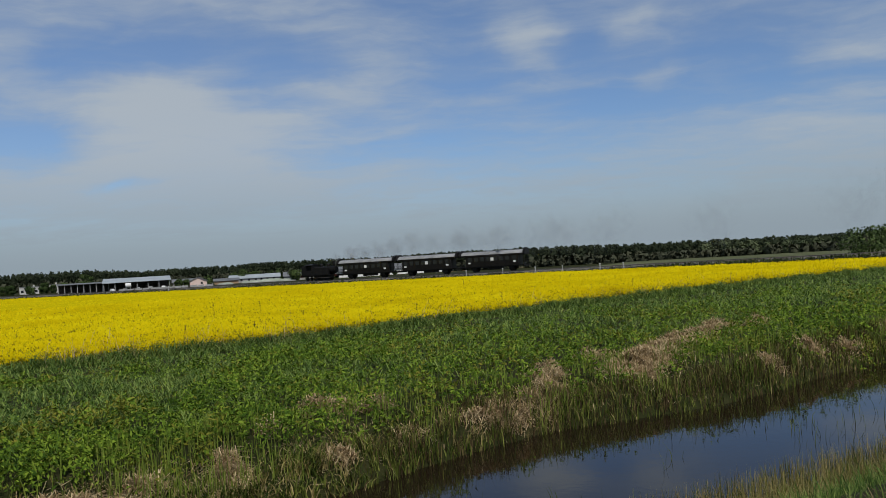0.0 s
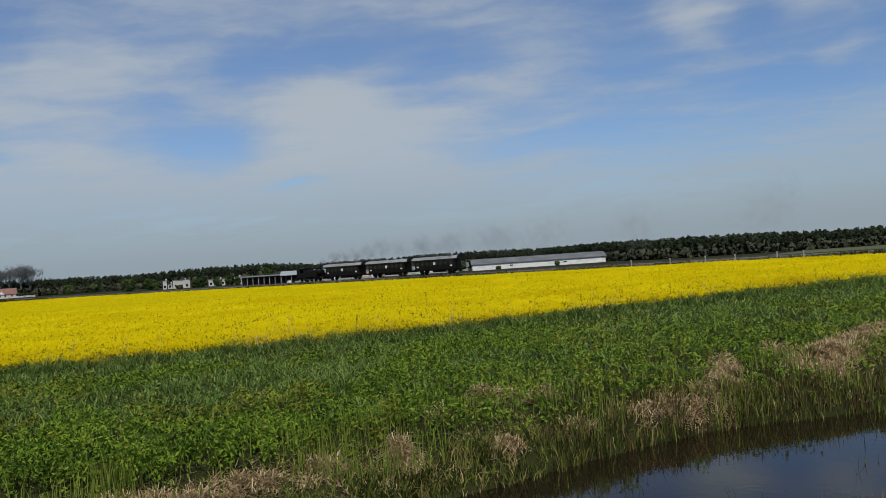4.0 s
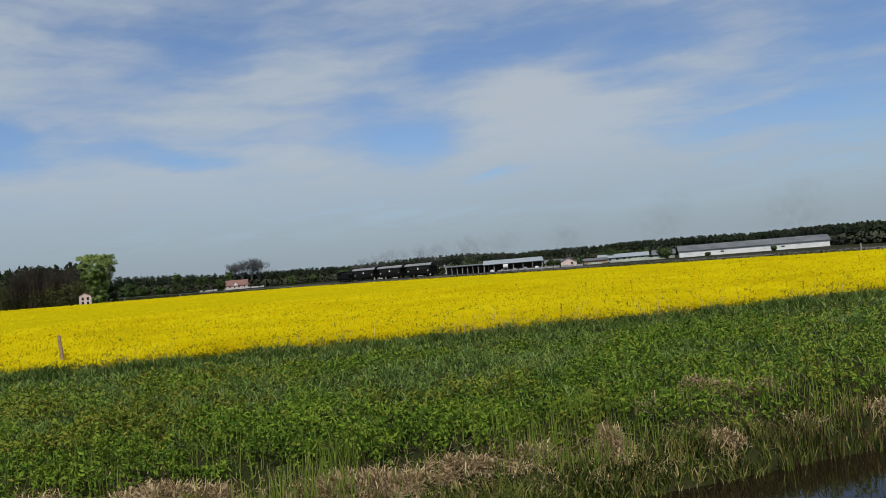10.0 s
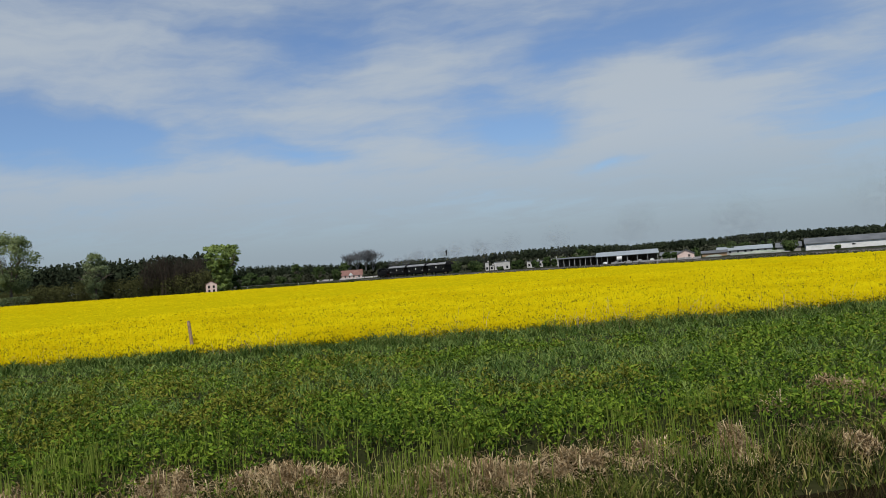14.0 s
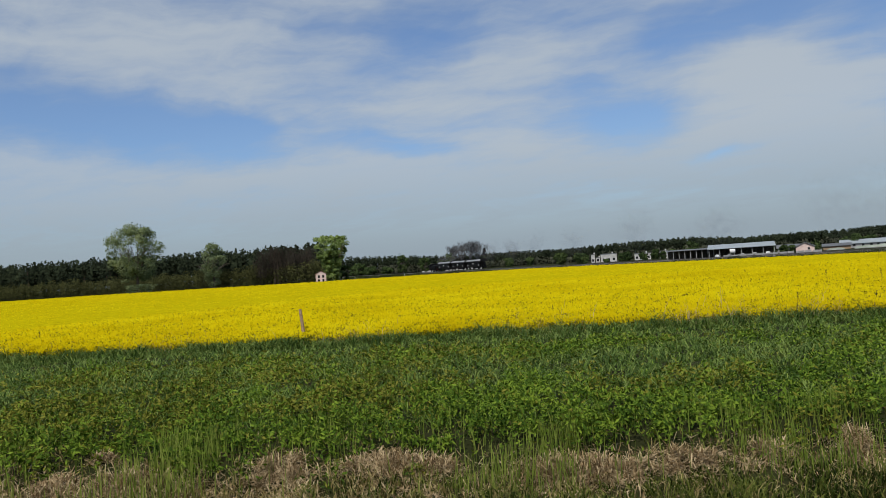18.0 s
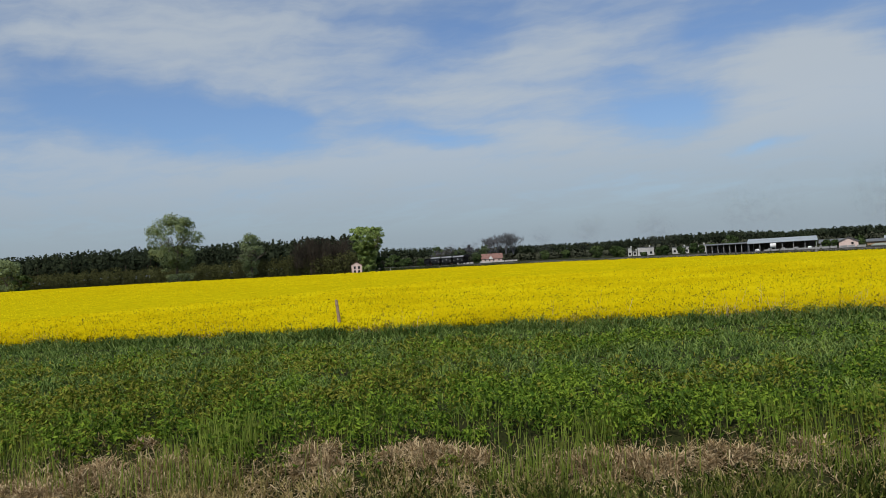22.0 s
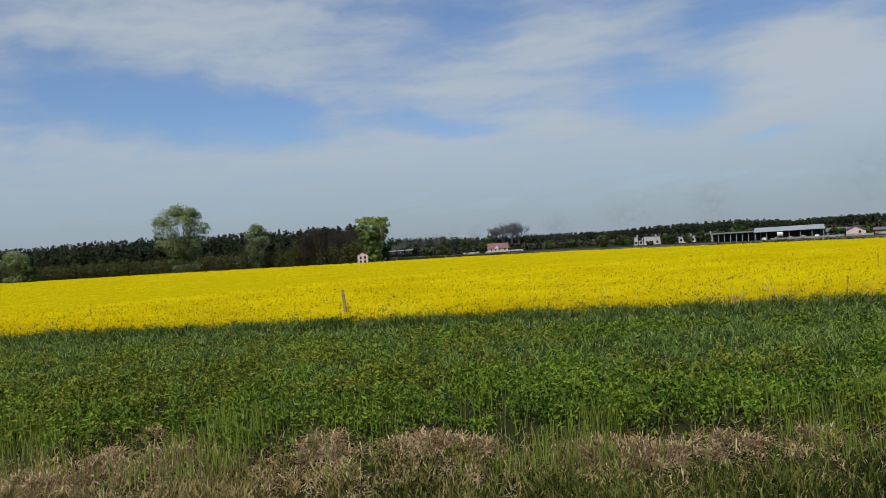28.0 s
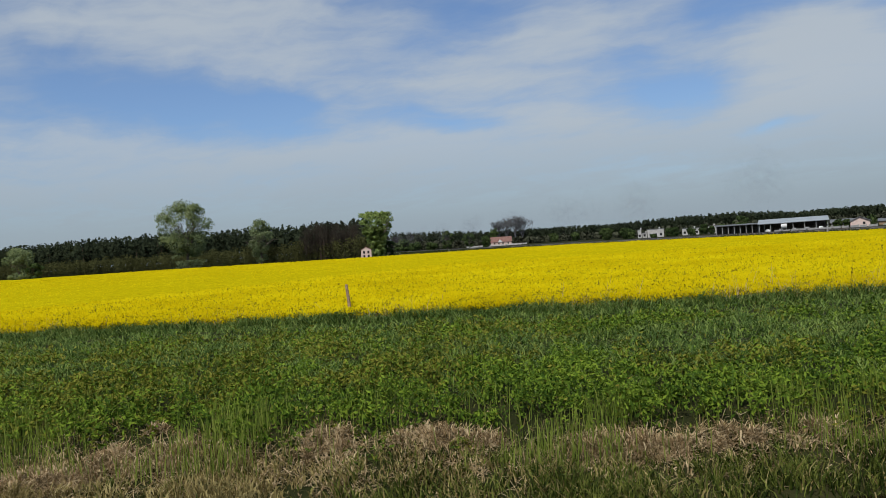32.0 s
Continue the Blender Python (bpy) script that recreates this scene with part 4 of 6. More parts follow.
PUFFS = []
for i in range(12):
    back = 0.6 + 3.0 * i + 0.14 * i * i
    size = 1.3 + 0.17 * i
    lift = 0.9 + 1.9 * (1 - math.exp(-back / 9)) + 0.012 * back
    PUFFS.append((smoke_puff(size * 1.3, 0.62 / (1 + 0.16 * i), 100 + i), back, lift + (rng.random() - 0.5) * 0.8, rng.uniform(-1, 1)))
for i in range(8):                               # thin remains hanging in the air far behind
    back = 58 + 19 * i + 1.0 * i * i
    PUFFS.append((smoke_puff(5.5 + 0.7 * i, 0.16 - 0.008 * i, 130 + i), back, 3.6 + 0.014 * back + (rng.random() - 0.5) * 3.0, rng.uniform(-1, 1)))

# ---- distance: woods, farm, houses, single trees ----
def polar(az, r):
    return Vector((-math.sin(radians(az)) * r, math.cos(radians(az)) * r, 0))


def quads(centre, size, seed):
    return leaves(centre, size, seed, flat=0.9, long=1.0)


def wood(name, line, spacing, rows, height, crown, mat, label, seed, leaf=1.6, per=26, trunk=True, depth=6.0, even=False, bare=0.30):
    """A wood of many trees along a line: trunks and leafy crowns of loose clumps, as one mass."""
    g = np.random.default_rng(seed)
    line = np.array(line, float)
    seg = np.hypot(*(line[1:] - line[:-1]).T)
    at = np.concatenate([[0], np.cumsum(seg)])
    n = int(at[-1] / spacing)
    pieces, soft = [], []

    def crowns(x, y, h, up, rad, a, size, number, low):
        c = np.stack([x[:, None] + np.cos(a) * rad, y[:, None] + np.sin(a) * rad, up * h[:, None]], -1)
        heart = np.stack([x, y, h * low], 1)[:, None]
        way = (c - heart) * np.array([1, 1, 0.45])
        way[..., 2] += 0.6
        way = way.reshape(-1, 3)
        way /= np.linalg.norm(way, axis=1)[:, None] + 1e-9
        c = c.reshape(-1, 3)
        v, t, m = soften(*quads(c, g.uniform(0.7, 1.3, len(c)) * size, number), way, 0.72)
        pieces.append((v, t, 0)), soft.append(m)

    for row in range(rows):
        s = np.linspace(0, at[-1], n) + g.normal(0, spacing * 0.5, n)
        x, y = np.interp(s, at, line[:, 0]), np.interp(s, at, line[:, 1])
        r = np.hypot(x, y)
        k = 1 + (row * depth + g.uniform(0, depth, n)) / r
        x, y = x * k, y * k
        patch = lattice(s / 23.0 + row * 7.3, s * 0, seed)
        tall = height(x, y) if callable(height) else height
        h = tall * ((0.95 + 0.08 * patch) * g.uniform(0.86, 1.05, n) if even else (0.78 + 0.34 * patch) * g.uniform(0.80, 1.12, n))
        w = crown * g.uniform(0.7, 1.3, n)
        u = g.random((n, per))
        up = bare + (1 - bare) * u if trunk else 0.04 + 0.96 * u
        full = np.clip((1.04 - up) * 2.7, 0.08, 1) ** 0.8 if trunk else np.sqrt(np.clip(1 - np.abs(2 * (up - 0.5) / 1.06) ** 2.2, 0.02, 1))
        crowns(x, y, h, up, full * w[:, None] * np.sqrt(g.random((n, per))), g.uniform(0, 2 * np.pi, (n, per)), leaf, seed * 10 + row, 0.6 if trunk else 0.35)
        # shaded inner boughs close the mass
        up = (bare + 0.05 if trunk else 0.05) + (0.82 - (bare if trunk else 0)) * g.random((n, 16)) ** 0.8
        crowns(x, y, h, up, w[:, None] * 0.5 * np.sqrt(g.random((n, 16))), g.uniform(0, 2 * np.pi, (n, 16)), max(leaf, 0.5) * 2.0, seed * 10 + row + 5, 0.6 if trunk else 0.35)
        if trunk:
            v, t = blades(np.stack([x, y, np.zeros(n)], 1), h * 0.9, np.full(n, 0.45), np.full(n, 0.03), seed + row)
            pieces.append((v, t, 1))
            soft.append(np.tile(np.array([[0, -0.94, 0.34]]), (len(v), 1)))
    v, t, m = joined(pieces)
    return tagged(new(name, mesh_np(name, v, t, [mat, M_TRUNK], m, normals=np.concatenate(soft))), label, "woodland", kind="stuff")


SKYLINE_AZ = [-45, -30, -26, -20, -15, -12, -8, 0, 4, 11, 18, 20.5, 24, 29, 33, 37, 41, 44, 47, 52, 80]     # heading and height of the far tree line
SKYLINE_EL = [0.40, 0.36, 0.30, 0.40, 0.40, 0.52, 0.62, 0.62, 0.57, 0.67, 0.60, 0.55, 0.80, 0.74, 0.62, 0.66, 0.72, 0.83, 1.04, 1.0, 1.0]


def wood_distance(az):
    return np.interp(az, [-45, -3, 3, 10, 28, 36, 50, 80], [310, 310, 430, 480, 560, 610, 640, 700])


def skyline_height(x, y):
    az = np.degrees(np.arctan2(-x, y))
    return 4.2 + np.hypot(x, y) * np.tan(np.radians(np.interp(az, SKYLINE_AZ, SKYLINE_EL)))


# undergrowth colour lifted too, with the haze over the far wood in it
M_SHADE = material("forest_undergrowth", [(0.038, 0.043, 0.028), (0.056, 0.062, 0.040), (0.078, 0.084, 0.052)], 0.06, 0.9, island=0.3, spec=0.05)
far_arc = [tuple(polar(a, float(wood_distance(a))).to_2d()) for a in range(-44, 54, 2)]
wood("far_pine_wood", far_arc, 2.2, 4, skyline_height, 2.5, M_PINE, "dark pine forest along the horizon", 41, leaf=0.85, per=74, depth=7, even=True, bare=0.40)
wood("far_broadleaf_wood", [(x * 0.985, y * 0.985) for x, y in far_arc if x > 95], 4.2, 2, lambda x, y: skyline_height(x, y) * 0.85, 2.6, M_HAZY_LEAF, "mixed green woodland edge before the pines", 42, leaf=0.62, per=170, trunk=False, depth=4)
wood("far_wood_edge", [(x * 0.975, y * 0.975) for x, y in far_arc], 3.0, 3, lambda x, y: skyline_height(x, y) * 0.50, 2.0, M_SHADE, "dark bushes along the foot of the forest", 47, leaf=1.1, per=40, trunk=False, depth=4)
left_line = [(-243, 205), (-290, 199), (-330, 190), (-420, 168), (-520, 146), (-700, 110)]
wood("near_pine_wood", [(x * 1.17, y * 1.17) for x, y in left_line], 2.4, 4, lambda x, y: np.interp(-x, [280, 340, 480, 600], [18.6, 19.0, 21.5, 22.0]), 3.0, M_PINE, "dark pine wood behind the rape field", 43, leaf=1.05, per=92, depth=9, even=True)
wood("shrub_belt", [(x * 1.05, y * 1.05) for x, y in left_line], 2.8, 4, 9.2, 2.9, M_SHRUB, "brownish budding shrubs along the wood's edge", 44, leaf=0.52, per=120, trunk=False, depth=7)


def leafless_wood(azimuths, r, height, seed):
    """Brown trunks and fans of bare twigs, as one mass."""
    g = np.random.default_rng(seed)
    n = 46
    az, k = g.uniform(*azimuths, n), r + g.uniform(0, 16, n)
    x, y, h = -np.sin(np.radians(az)) * k, np.cos(np.radians(az)) * k, height * g.uniform(0.72, 1.04, n)
    base = np.stack([x, y, np.zeros(n)], 1)
    pieces = [(*blades(base, h * 0.95, np.full(n, 0.40), g.uniform(0.0, 0.06, n), seed), 1)]
    per = 170
    u, a = 0.30 + 0.66 * g.random((n, per)), g.uniform(0, 2 * np.pi, (n, per))
    rad = np.sqrt(g.random((n, per))) * 2.6 * np.sqrt(np.clip(1 - ((u - 0.6) / 0.5) ** 2, 0.05, 1))
    c = np.stack([x[:, None] + np.cos(a) * rad, y[:, None] + np.sin(a) * rad, u * h[:, None] - 0.8], -1).reshape(-1, 3)
    pieces.append((*blades(c, g.uniform(1.2, 2.8, len(c)), g.uniform(0.05, 0.16, len(c)), g.uniform(0.1, 0.8, len(c)), seed + 1), 0))
    v, t, m = joined(pieces)
    tagged(new("leafless_wood", mesh_np("leafless_wood", v, t, [M_BROWN_TWIG, M_TRUNK], m)), "brown leafless trees at the corner of the pine wood", "woodland", kind="stuff")


leafless_wood((50.3, 54.2), 352, 17.4, 48)
rail_side = [tuple(polar(a, 640).to_2d()) for a in range(24, 53, 2)]
wood("trackside_trees", rail_side, 8.5, 2, 9.0, 4.0, M_BROAD, "dark green trees and bushes along the far fields", 45, leaf=1.6, per=60, trunk=False, depth=30)
farm_side = [tuple(polar(a, 420).to_2d()) for a in range(9, 30, 2)]
wood("farmyard_bushes", farm_side, 11.0, 1, 4.6, 2.2, M_BROAD, "green bushes and small trees round the farm", 46, leaf=0.9, per=60, trunk=False, depth=25)


def branch(bm, a, way, length, radius, depth, g, ends, up=0.25):
    b = a + way * length
    radius = max(radius, 0.06)
    tube(bm, a, b, radius, radius * 0.7, n=6 if depth > 2 else 3, caps=False)
    ends.append(b)
    if depth == 0:
        return
    for k in range(g.integers(2, 4)):
        side = Vector(g.normal(0, 1, 3))
        side = (side - way * side.dot(way)).normalized()
        w = (way * 0.75 + side * g.uniform(0.45, 0.85) + Vector((0, 0, up))).normalized()
        branch(bm, a + (b - a) * g.uniform(0.55, 1.0), w, length * g.uniform(0.62, 0.85), radius * 0.58, depth - 1, g, ends, up)


def tree(name, at, height, width, mat, label, seed, leaf=0.6, count=2600, low=0.12, depth=4, category="tree", fork=0.25, gap=0.35, tight=0.055, shape=(0.35, 0.75, 1.0, 0.85, 0.4), lumps=34):
    """A tapered trunk, limbs and a ragged crown of separate leaf clumps round the limb ends."""
    g = np.random.default_rng(seed)
    t = empty(name, Matrix.Translation(at), label, category)
    trunk = bmesh.new()
    tube(trunk, (0, 0, -0.3), (0.1, 0, height * fork), height * 0.022, height * 0.015, n=10)
    part("trunk", trunk, M_BARK, t)
    ends, limbs = [], bmesh.new()
    for k in range(5):
        a = k * 2.5 + g.uniform(-0.4, 0.4)
        s = g.uniform(0.25, 0.7) if mat else g.uniform(0.10, 0.38)
        way = Vector((math.cos(a) * s, math.sin(a) * s, 1)).normalized()
        branch(limbs, Vector((0.05, 0, height * fork * g.uniform(0.85, 1.0))), way, height * (g.uniform(0.20, 0.27) if mat else g.uniform(0.27, 0.33)), height * 0.011, depth - 1, g, ends, 0.25 if mat else 0.42)
    part("limbs", limbs, M_BARK if mat else M_TWIG, t)
    if mat is None:                                                # a haze of fine upright twigs at the limb ends
        e = np.array([tuple(q) for q in ends if q.z > height * 0.4])
        e = np.repeat(e, 3, 0)
        v, tr = blades(e, g.uniform(0.8, 2.0, len(e)), np.full(len(e), 0.045), g.uniform(0.2, 1.2, len(e)), seed)
        ob = new("twigs", mesh_np("twigs", v, tr, [M_TWIG]))
        ob.parent = t
        return t
    # lumps of foliage inside an egg-shaped envelope, each a loose shell of leaves
    u = low + (1 - low) * g.random(lumps) ** 0.75
    k = (u - low) / (1 - low)
    reach = np.interp(k, [0, 0.25, 0.6, 0.85, 1.0], shape) * width / 2
    a = g.uniform(0, 2 * np.pi, lumps)
    q = reach * np.sqrt(g.uniform(0.05, 0.85, lumps))
    core = np.stack([np.cos(a) * q, np.sin(a) * q, u * height * 0.93], 1)
    size = width * tight * g.uniform(1.6, 3.2, lumps)
    pick = g.integers(0, lumps, count)
    way = g.normal(0, 1, (count, 3))
    way /= np.linalg.norm(way, axis=1)[:, None]
    c = core[pick] + way * (size[pick] * g.uniform(0.3, 1.0, count) ** 0.6)[:, None] * np.array([1, 1, 0.85])
    inside = (c[:, 2] > height * low * 0.6) & (c[:, 2] < height)
    c = c[inside]
    keep = lattice(c[:, 0] / width * 9 + 50, c[:, 2] / width * 9 + seed, seed) > gap * 0.75
    c = c[keep]
    pick = pick[inside][keep]
    way = (c - core[pick]) / size[pick][:, None] + (c - np.array([0, 0, height * 0.5])) / (width * 0.5) * 0.7 + np.array([0, 0, 0.35])
    way /= np.linalg.norm(way, axis=1)[:, None] + 1e-9
    v, tr, soft = soften(*quads(c, g.uniform(0.6, 1.3, len(c)) * leaf, seed + 5), way, 0.65)
    ob = new("crown", mesh_np("crown", v, tr, [mat], normals=soft))
    ob.parent = t
    return t


tree("poplar_tree", polar(49.05, 318), 19.8, 13.4, M_POPLAR, "tall fresh green poplar standing beside a pale hut", 61, leaf=0.46, count=28000, low=0.05, gap=0.44, tight=0.034, shape=(0.46, 0.42, 0.84, 1.12, 0.95), lumps=230)
tree("willow_tree", polar(62.0, 352), 30.0, 26.0, M_WILLOW, "broad pale green willow with an airy crown at the field's end", 67, leaf=0.50, count=26000, low=0.06, gap=0.5, tight=0.040, shape=(0.55, 0.50, 1.0, 0.95, 0.40), lumps=150, fork=0.3)
tree("alder_tree", polar(57.1, 372), 21.5, 11.0, M_WILLOW, "grey green alder rising above the wood's edge", 63, leaf=0.4, count=11000, low=0.12, gap=0.45, lumps=60, tight=0.06)
tree("young_tree", polar(72.2, 400), 15.5, 15.0, M_WILLOW, "pale green young tree at the end of the field", 64, leaf=0.55, count=6500, low=0.03, gap=0.3)
tree("dark_bush_tree", polar(71.4, 398), 8.5, 9.0, M_BROAD, "dark green round bush beside the field", 65, leaf=0.5, count=5000, low=0.02, gap=0.2)
for k, (a, r, h, w) in enumerate(((40.4, 610, 18.0, 12), (39.8, 618, 20.0, 11), (39.2, 612, 20.5, 12), (38.7, 615, 19.0, 12))):
    tree("bare_tree", polar(a, r), h, w, None, "tall leafless tree beside the red-roofed house", 70 + k, depth=6, fork=0.22)
for k, (a, r, h, w) in enumerate(((44.05, 545, 14.0, 10), (40.7, 604, 13.5, 9), (42.5, 565, 11.5, 9.5), (36.5, 560, 6.5, 8), (35.0, 560, 6.0, 7), (31.6, 520, 6.4, 8), (22.0, 352, 3.8, 4.5), (24.0, 395, 8.0, 8), (14.1, 380, 6.0, 8), (18.2, 345, 3.2, 3.6), (17.7, 346, 3.0, 3.4), (28.3, 420, 5.2, 5.0), (26.4, 420, 5.2, 4.6), (29.7, 425, 1.9, 3.2), (28.7, 428, 4.2, 3.6), (27.3, 425, 3.8, 3.0), (25.9, 428, 4.0, 3.2), (31.4, 450, 6.0, 8.0), (32.8, 470, 7.0, 9.0), (41.25, 566, 7.5, 6.0), (13.2, 385, 5.0, 7.0), (3.46, 326, 1.9, 2.0), (7.6, 326, 1.3, 2.2), (46.6, 520, 6.5, 9.0), (45.2, 530, 6.0, 8.0), (47.6, 510, 7.5, 8.0), (-27.9, 178, 6.4, 14), (41.35, 575, 8.5, 6.0), (48.2, 330, 7.5, 5.0), (47.1, 520, 9.5, 10.0), (46.3, 530, 7.0, 8.0), (28.5, 432, 4.4, 4.0), (31.2, 430, 3.8, 4.0), (25.2, 425, 4.6, 3.8), (10.4, 340, 4.5, 7.0))):
    tree("broadleaf_tree", polar(a, r), h, w, M_BROAD, "dark green leafy tree near the farm and the railway", 80 + k, leaf=0.45 if r < 400 else 0.65, count=2400, low=0.03, depth=3, gap=0.2)


def gabled(name, a, b, depth, eave, ridge, wall, roof, label, category="farm building", windows=0, doors=0, over=0.5, win=(0.9, 0.8), end_win=0):
    """A gabled house whose front runs from a to b; it stands away from the eye by its depth."""
    a, b = Vector(a), Vector(b)
    way = (b - a).normalized()
    length = (b - a).length
    yaw = math.degrees(math.atan2(way.y, way.x))
    h = empty(name, pose(a.x, a.y, 0, 0, 0, yaw), label, category)
    bm = bmesh.new()
    prism(bm, [(0, -0.2), (depth, -0.2), (depth, eave), (depth / 2, ridge - 0.12), (0, eave)], 0, length)
    turn = Matrix(((0, 1, 0, 0), (1, 0, 0, 0), (0, 0, 1, 0), (0, 0, 0, 1)))
    bm.transform(turn)
    part("wall", bm, wall, h)
    for s in (0, 1):
        bm = bmesh.new()
        k = (ridge - eave) / (depth / 2)
        y0, z0, y1, z1 = (-over, eave - over * k, depth / 2 + 0.02, ridge) if s == 0 else (depth + over, eave - over * k, depth / 2 - 0.02, ridge)
        prism(bm, [(y0, z0), (y1, z1), (y1, z1 + 0.14), (y0, z0 + 0.14)], -over, length + over)
        bm.transform(turn)
        part("roof", bm, roof, h)
    first = None
    for i in range(windows):
        x = (i + 0.7 + 0.3 * rng.random()) * length / (windows + 0.6)
        if first is None:
            first = part("window", boxed((-win[0] / 2, -0.05, 0), (win[0] / 2, 0.03, win[1])), M_GLASS, h)
            first.matrix_basis = pose(x, 0, eave * 0.42)
        else:
            again(first, pose(x, 0, eave * 0.42))
    for i in range(doors):
        x = (i + 0.5) * length / doors
        part("door", boxed((x - 0.9, -0.06, 0), (x + 0.9, 0.03, min(2.1, eave * 0.85))), M_WOOD, h)
    for i in range(end_win):
        for x in (-0.03, length - 0.03):
            part("window", boxed((x, depth * (0.3 + 0.4 * i) - 0.4, eave * 0.4), (x + 0.06, depth * (0.3 + 0.4 * i) + 0.4, eave * 0.4 + 0.9)), M_GLASS, h)
    return h


# the farm beyond the railway
gabled("white_barn", polar(9.45, 332), polar(0.1, 338), 13, 2.55, 4.5, M_WHITE, M_SHEET, "long low white barn with a grey sheet roof", windows=2, win=(1.2, 0.5))
gabled("stone_shed", polar(11.2, 345), polar(9.75, 345), 11, 1.9, 3.6, M_CONCRETE, M_SHEET, "grey shed beside the long white barn")
gabled("greenhouse_barn", polar(14.9, 372), polar(11.5, 372), 14, 1.9, 3.4, M_CONCRETE, M_STEEL, "low grey barn with a pale ridged roof", windows=7)
gabled("brick_shed", polar(15.9, 360), polar(14.3, 360), 8, 1.5, 2.4, M_WOOD, M_SHEET, "low brown shed in the farmyard")
gabled("pink_house", polar(16.4, 340), polar(16.4, 354), 6.6, 2.2, 3.75, M_PINK, M_SHEET, "small pale pink house with its gable to the field", windows=3, end_win=1)
gabled("grey_cowshed", polar(18.6, 352), polar(17.2, 352), 10, 1.9, 3.2, M_CONCRETE, M_SHEET, "grey cowshed behind the pink house", windows=4)


def open_shed(name, a, b, depth, front, back, posts, roof, label):
    """A roof on posts, open to the field."""
    a, b = Vector(a), Vector(b)
    way, length = (b - a).normalized(), (b - a).length
    h = empty(name, pose(a.x, a.y, 0, 0, 0, math.degrees(math.atan2(way.y, way.x))), label, "open shed")
    bm = bmesh.new()
    prism(bm, [(-0.8, front), (depth + 0.5, back), (depth + 0.5, back + 0.18), (-0.8, front + 0.18)], -0.6, length + 0.6)
    bm.transform(Matrix(((0, 1, 0, 0), (1, 0, 0, 0), (0, 0, 1, 0), (0, 0, 0, 1))))
    part("roof", bm, roof, h)
    # bark colour darkens the wall for the shed's dim inside, hay and greenery
    part("back_wall", boxed((0, depth - 0.2, -0.2), (length, depth, back)), M_BARK, h)
    first = None
    for i in range(posts):
        x = i * length / (posts - 1)
        if first is None:
            first = part("post", boxed((-0.13, -0.13, -0.1), (0.13, 0.13, front)), M_CONCRETE, h)
            first.matrix_basis = pose(x, 0, 0)
        else:
            again(first, pose(x, 0, 0))
    return h


open_shed("hay_shed", polar(22.9, 338), polar(18.8, 338), 12, 3.3, 4.95, 7, M_STEEL, "large open hay shed with a pale steel roof")
open_shed("machine_shed", polar(25.6, 342), polar(22.6, 342), 9, 3.5, 3.9, 9, M_SHEET, "low open machine shed with a flat dark roof and pale posts")
for k in range(5):
    p = polar(19.2 + 0.8 * k, 332 - rng.random() * 4)
    bm = bmesh.new()
    tube(bm, (-0.6, 0, 0.62), (0.6, 0, 0.62), 0.64, n=14)
    ob = part("hay_bale", bm, M_PLATE if k % 4 == 0 else M_CONCRETE)
    ob.matrix_basis = pose(p.x, p.y, 0, 0, 0, rng.uniform(0, 180))
    tagged(ob, "round wrapped bale lying before the hay shed", "hay bale", "bales at the farm")


def flat_house(name, a, b, depth, height, wall, label, floors=1, windows=4):
    a, b = Vector(a), Vector(b)
    way, length = (b - a).normalized(), (b - a).length
    h = empty(name, pose(a.x, a.y, 0, 0, 0, math.degrees(math.atan2(way.y, way.x))), label, "house")
    part("wall", boxed((0, 0, -0.2), (length, depth, height)), wall, h)
    part("roof", boxed((-0.25, -0.25, height), (length + 0.25, depth + 0.25, height + 0.22), 0.03), M_SHEET, h)
    bm = bmesh.new()
    box(bm, (length * 0.7, depth * 0.5, height + 0.2), (length * 0.7 + 0.7, depth * 0.5 + 0.7, height + 1.1))
    part("chimney", bm, wall, h)
    first = None
    for f in range(floors):
        for i in range(windows):
            m = pose((i + 0.6) * length / (windows + 0.2), 0, 0.9 + f * 2.7)
            if first is None:
                first = part("window", boxed((-0.55, -0.05, 0), (0.55, 0.03, 1.2)), M_GLASS, h)
                first.matrix_basis = m
            else:
                again(first, m)
    return h


flat_house("white_house", polar(30.1, 440), polar(29.0, 440), 9, 4.4, M_AGED, "flat-roofed white two-storey house beyond the railway", 1, 3)
flat_house("white_annex", polar(30.45, 441), polar(30.15, 441), 7, 2.7, M_AGED, "low white annex between two white buildings", 1, 1)
flat_house("white_garage", polar(30.75, 436), polar(30.5, 436), 5, 4.5, M_AGED, "narrow white building beside the flat-roofed house", 1, 1)
flat_house("low_white_house", polar(27.8, 436), polar(26.7, 436), 8, 3.5, M_AGED, "low white house among garden trees", 1, 4)
flat_house("pale_house", polar(26.1, 440), polar(25.6, 440), 8, 4.0, M_AGED, "pale small house beside the machine shed", 1, 2)
red = gabled("red_roofed_house", polar(40.95, 590), polar(39.5, 590), 9, 3.2, 6.6, M_PINK, M_TILE, "red-tiled house with pale walls under bare trees", "house", windows=4, win=(1.0, 1.2))
bm = bmesh.new()
prism(bm, [(5.0, 2.8), (8.4, 2.8), (6.7, 5.0)], -0.6, 3.0)
part("gable", bm, M_WHITE, red, "white front gable")
hut = gabled("pale_hut", polar(49.5, 296), polar(49.5, 301), 3.8, 4.1, 5.2, M_PINK, M_TILE, "small pale pink hut half hidden by the poplar", "hut", windows=1, win=(0.6, 0.9), over=0.2)
for y in (0.75, 2.3):
    for z in (1.3, 2.75):
        part("window", boxed((-0.04, y, z), (0.03, y + 0.7, z + 0.95)), M_GLASS, hut)


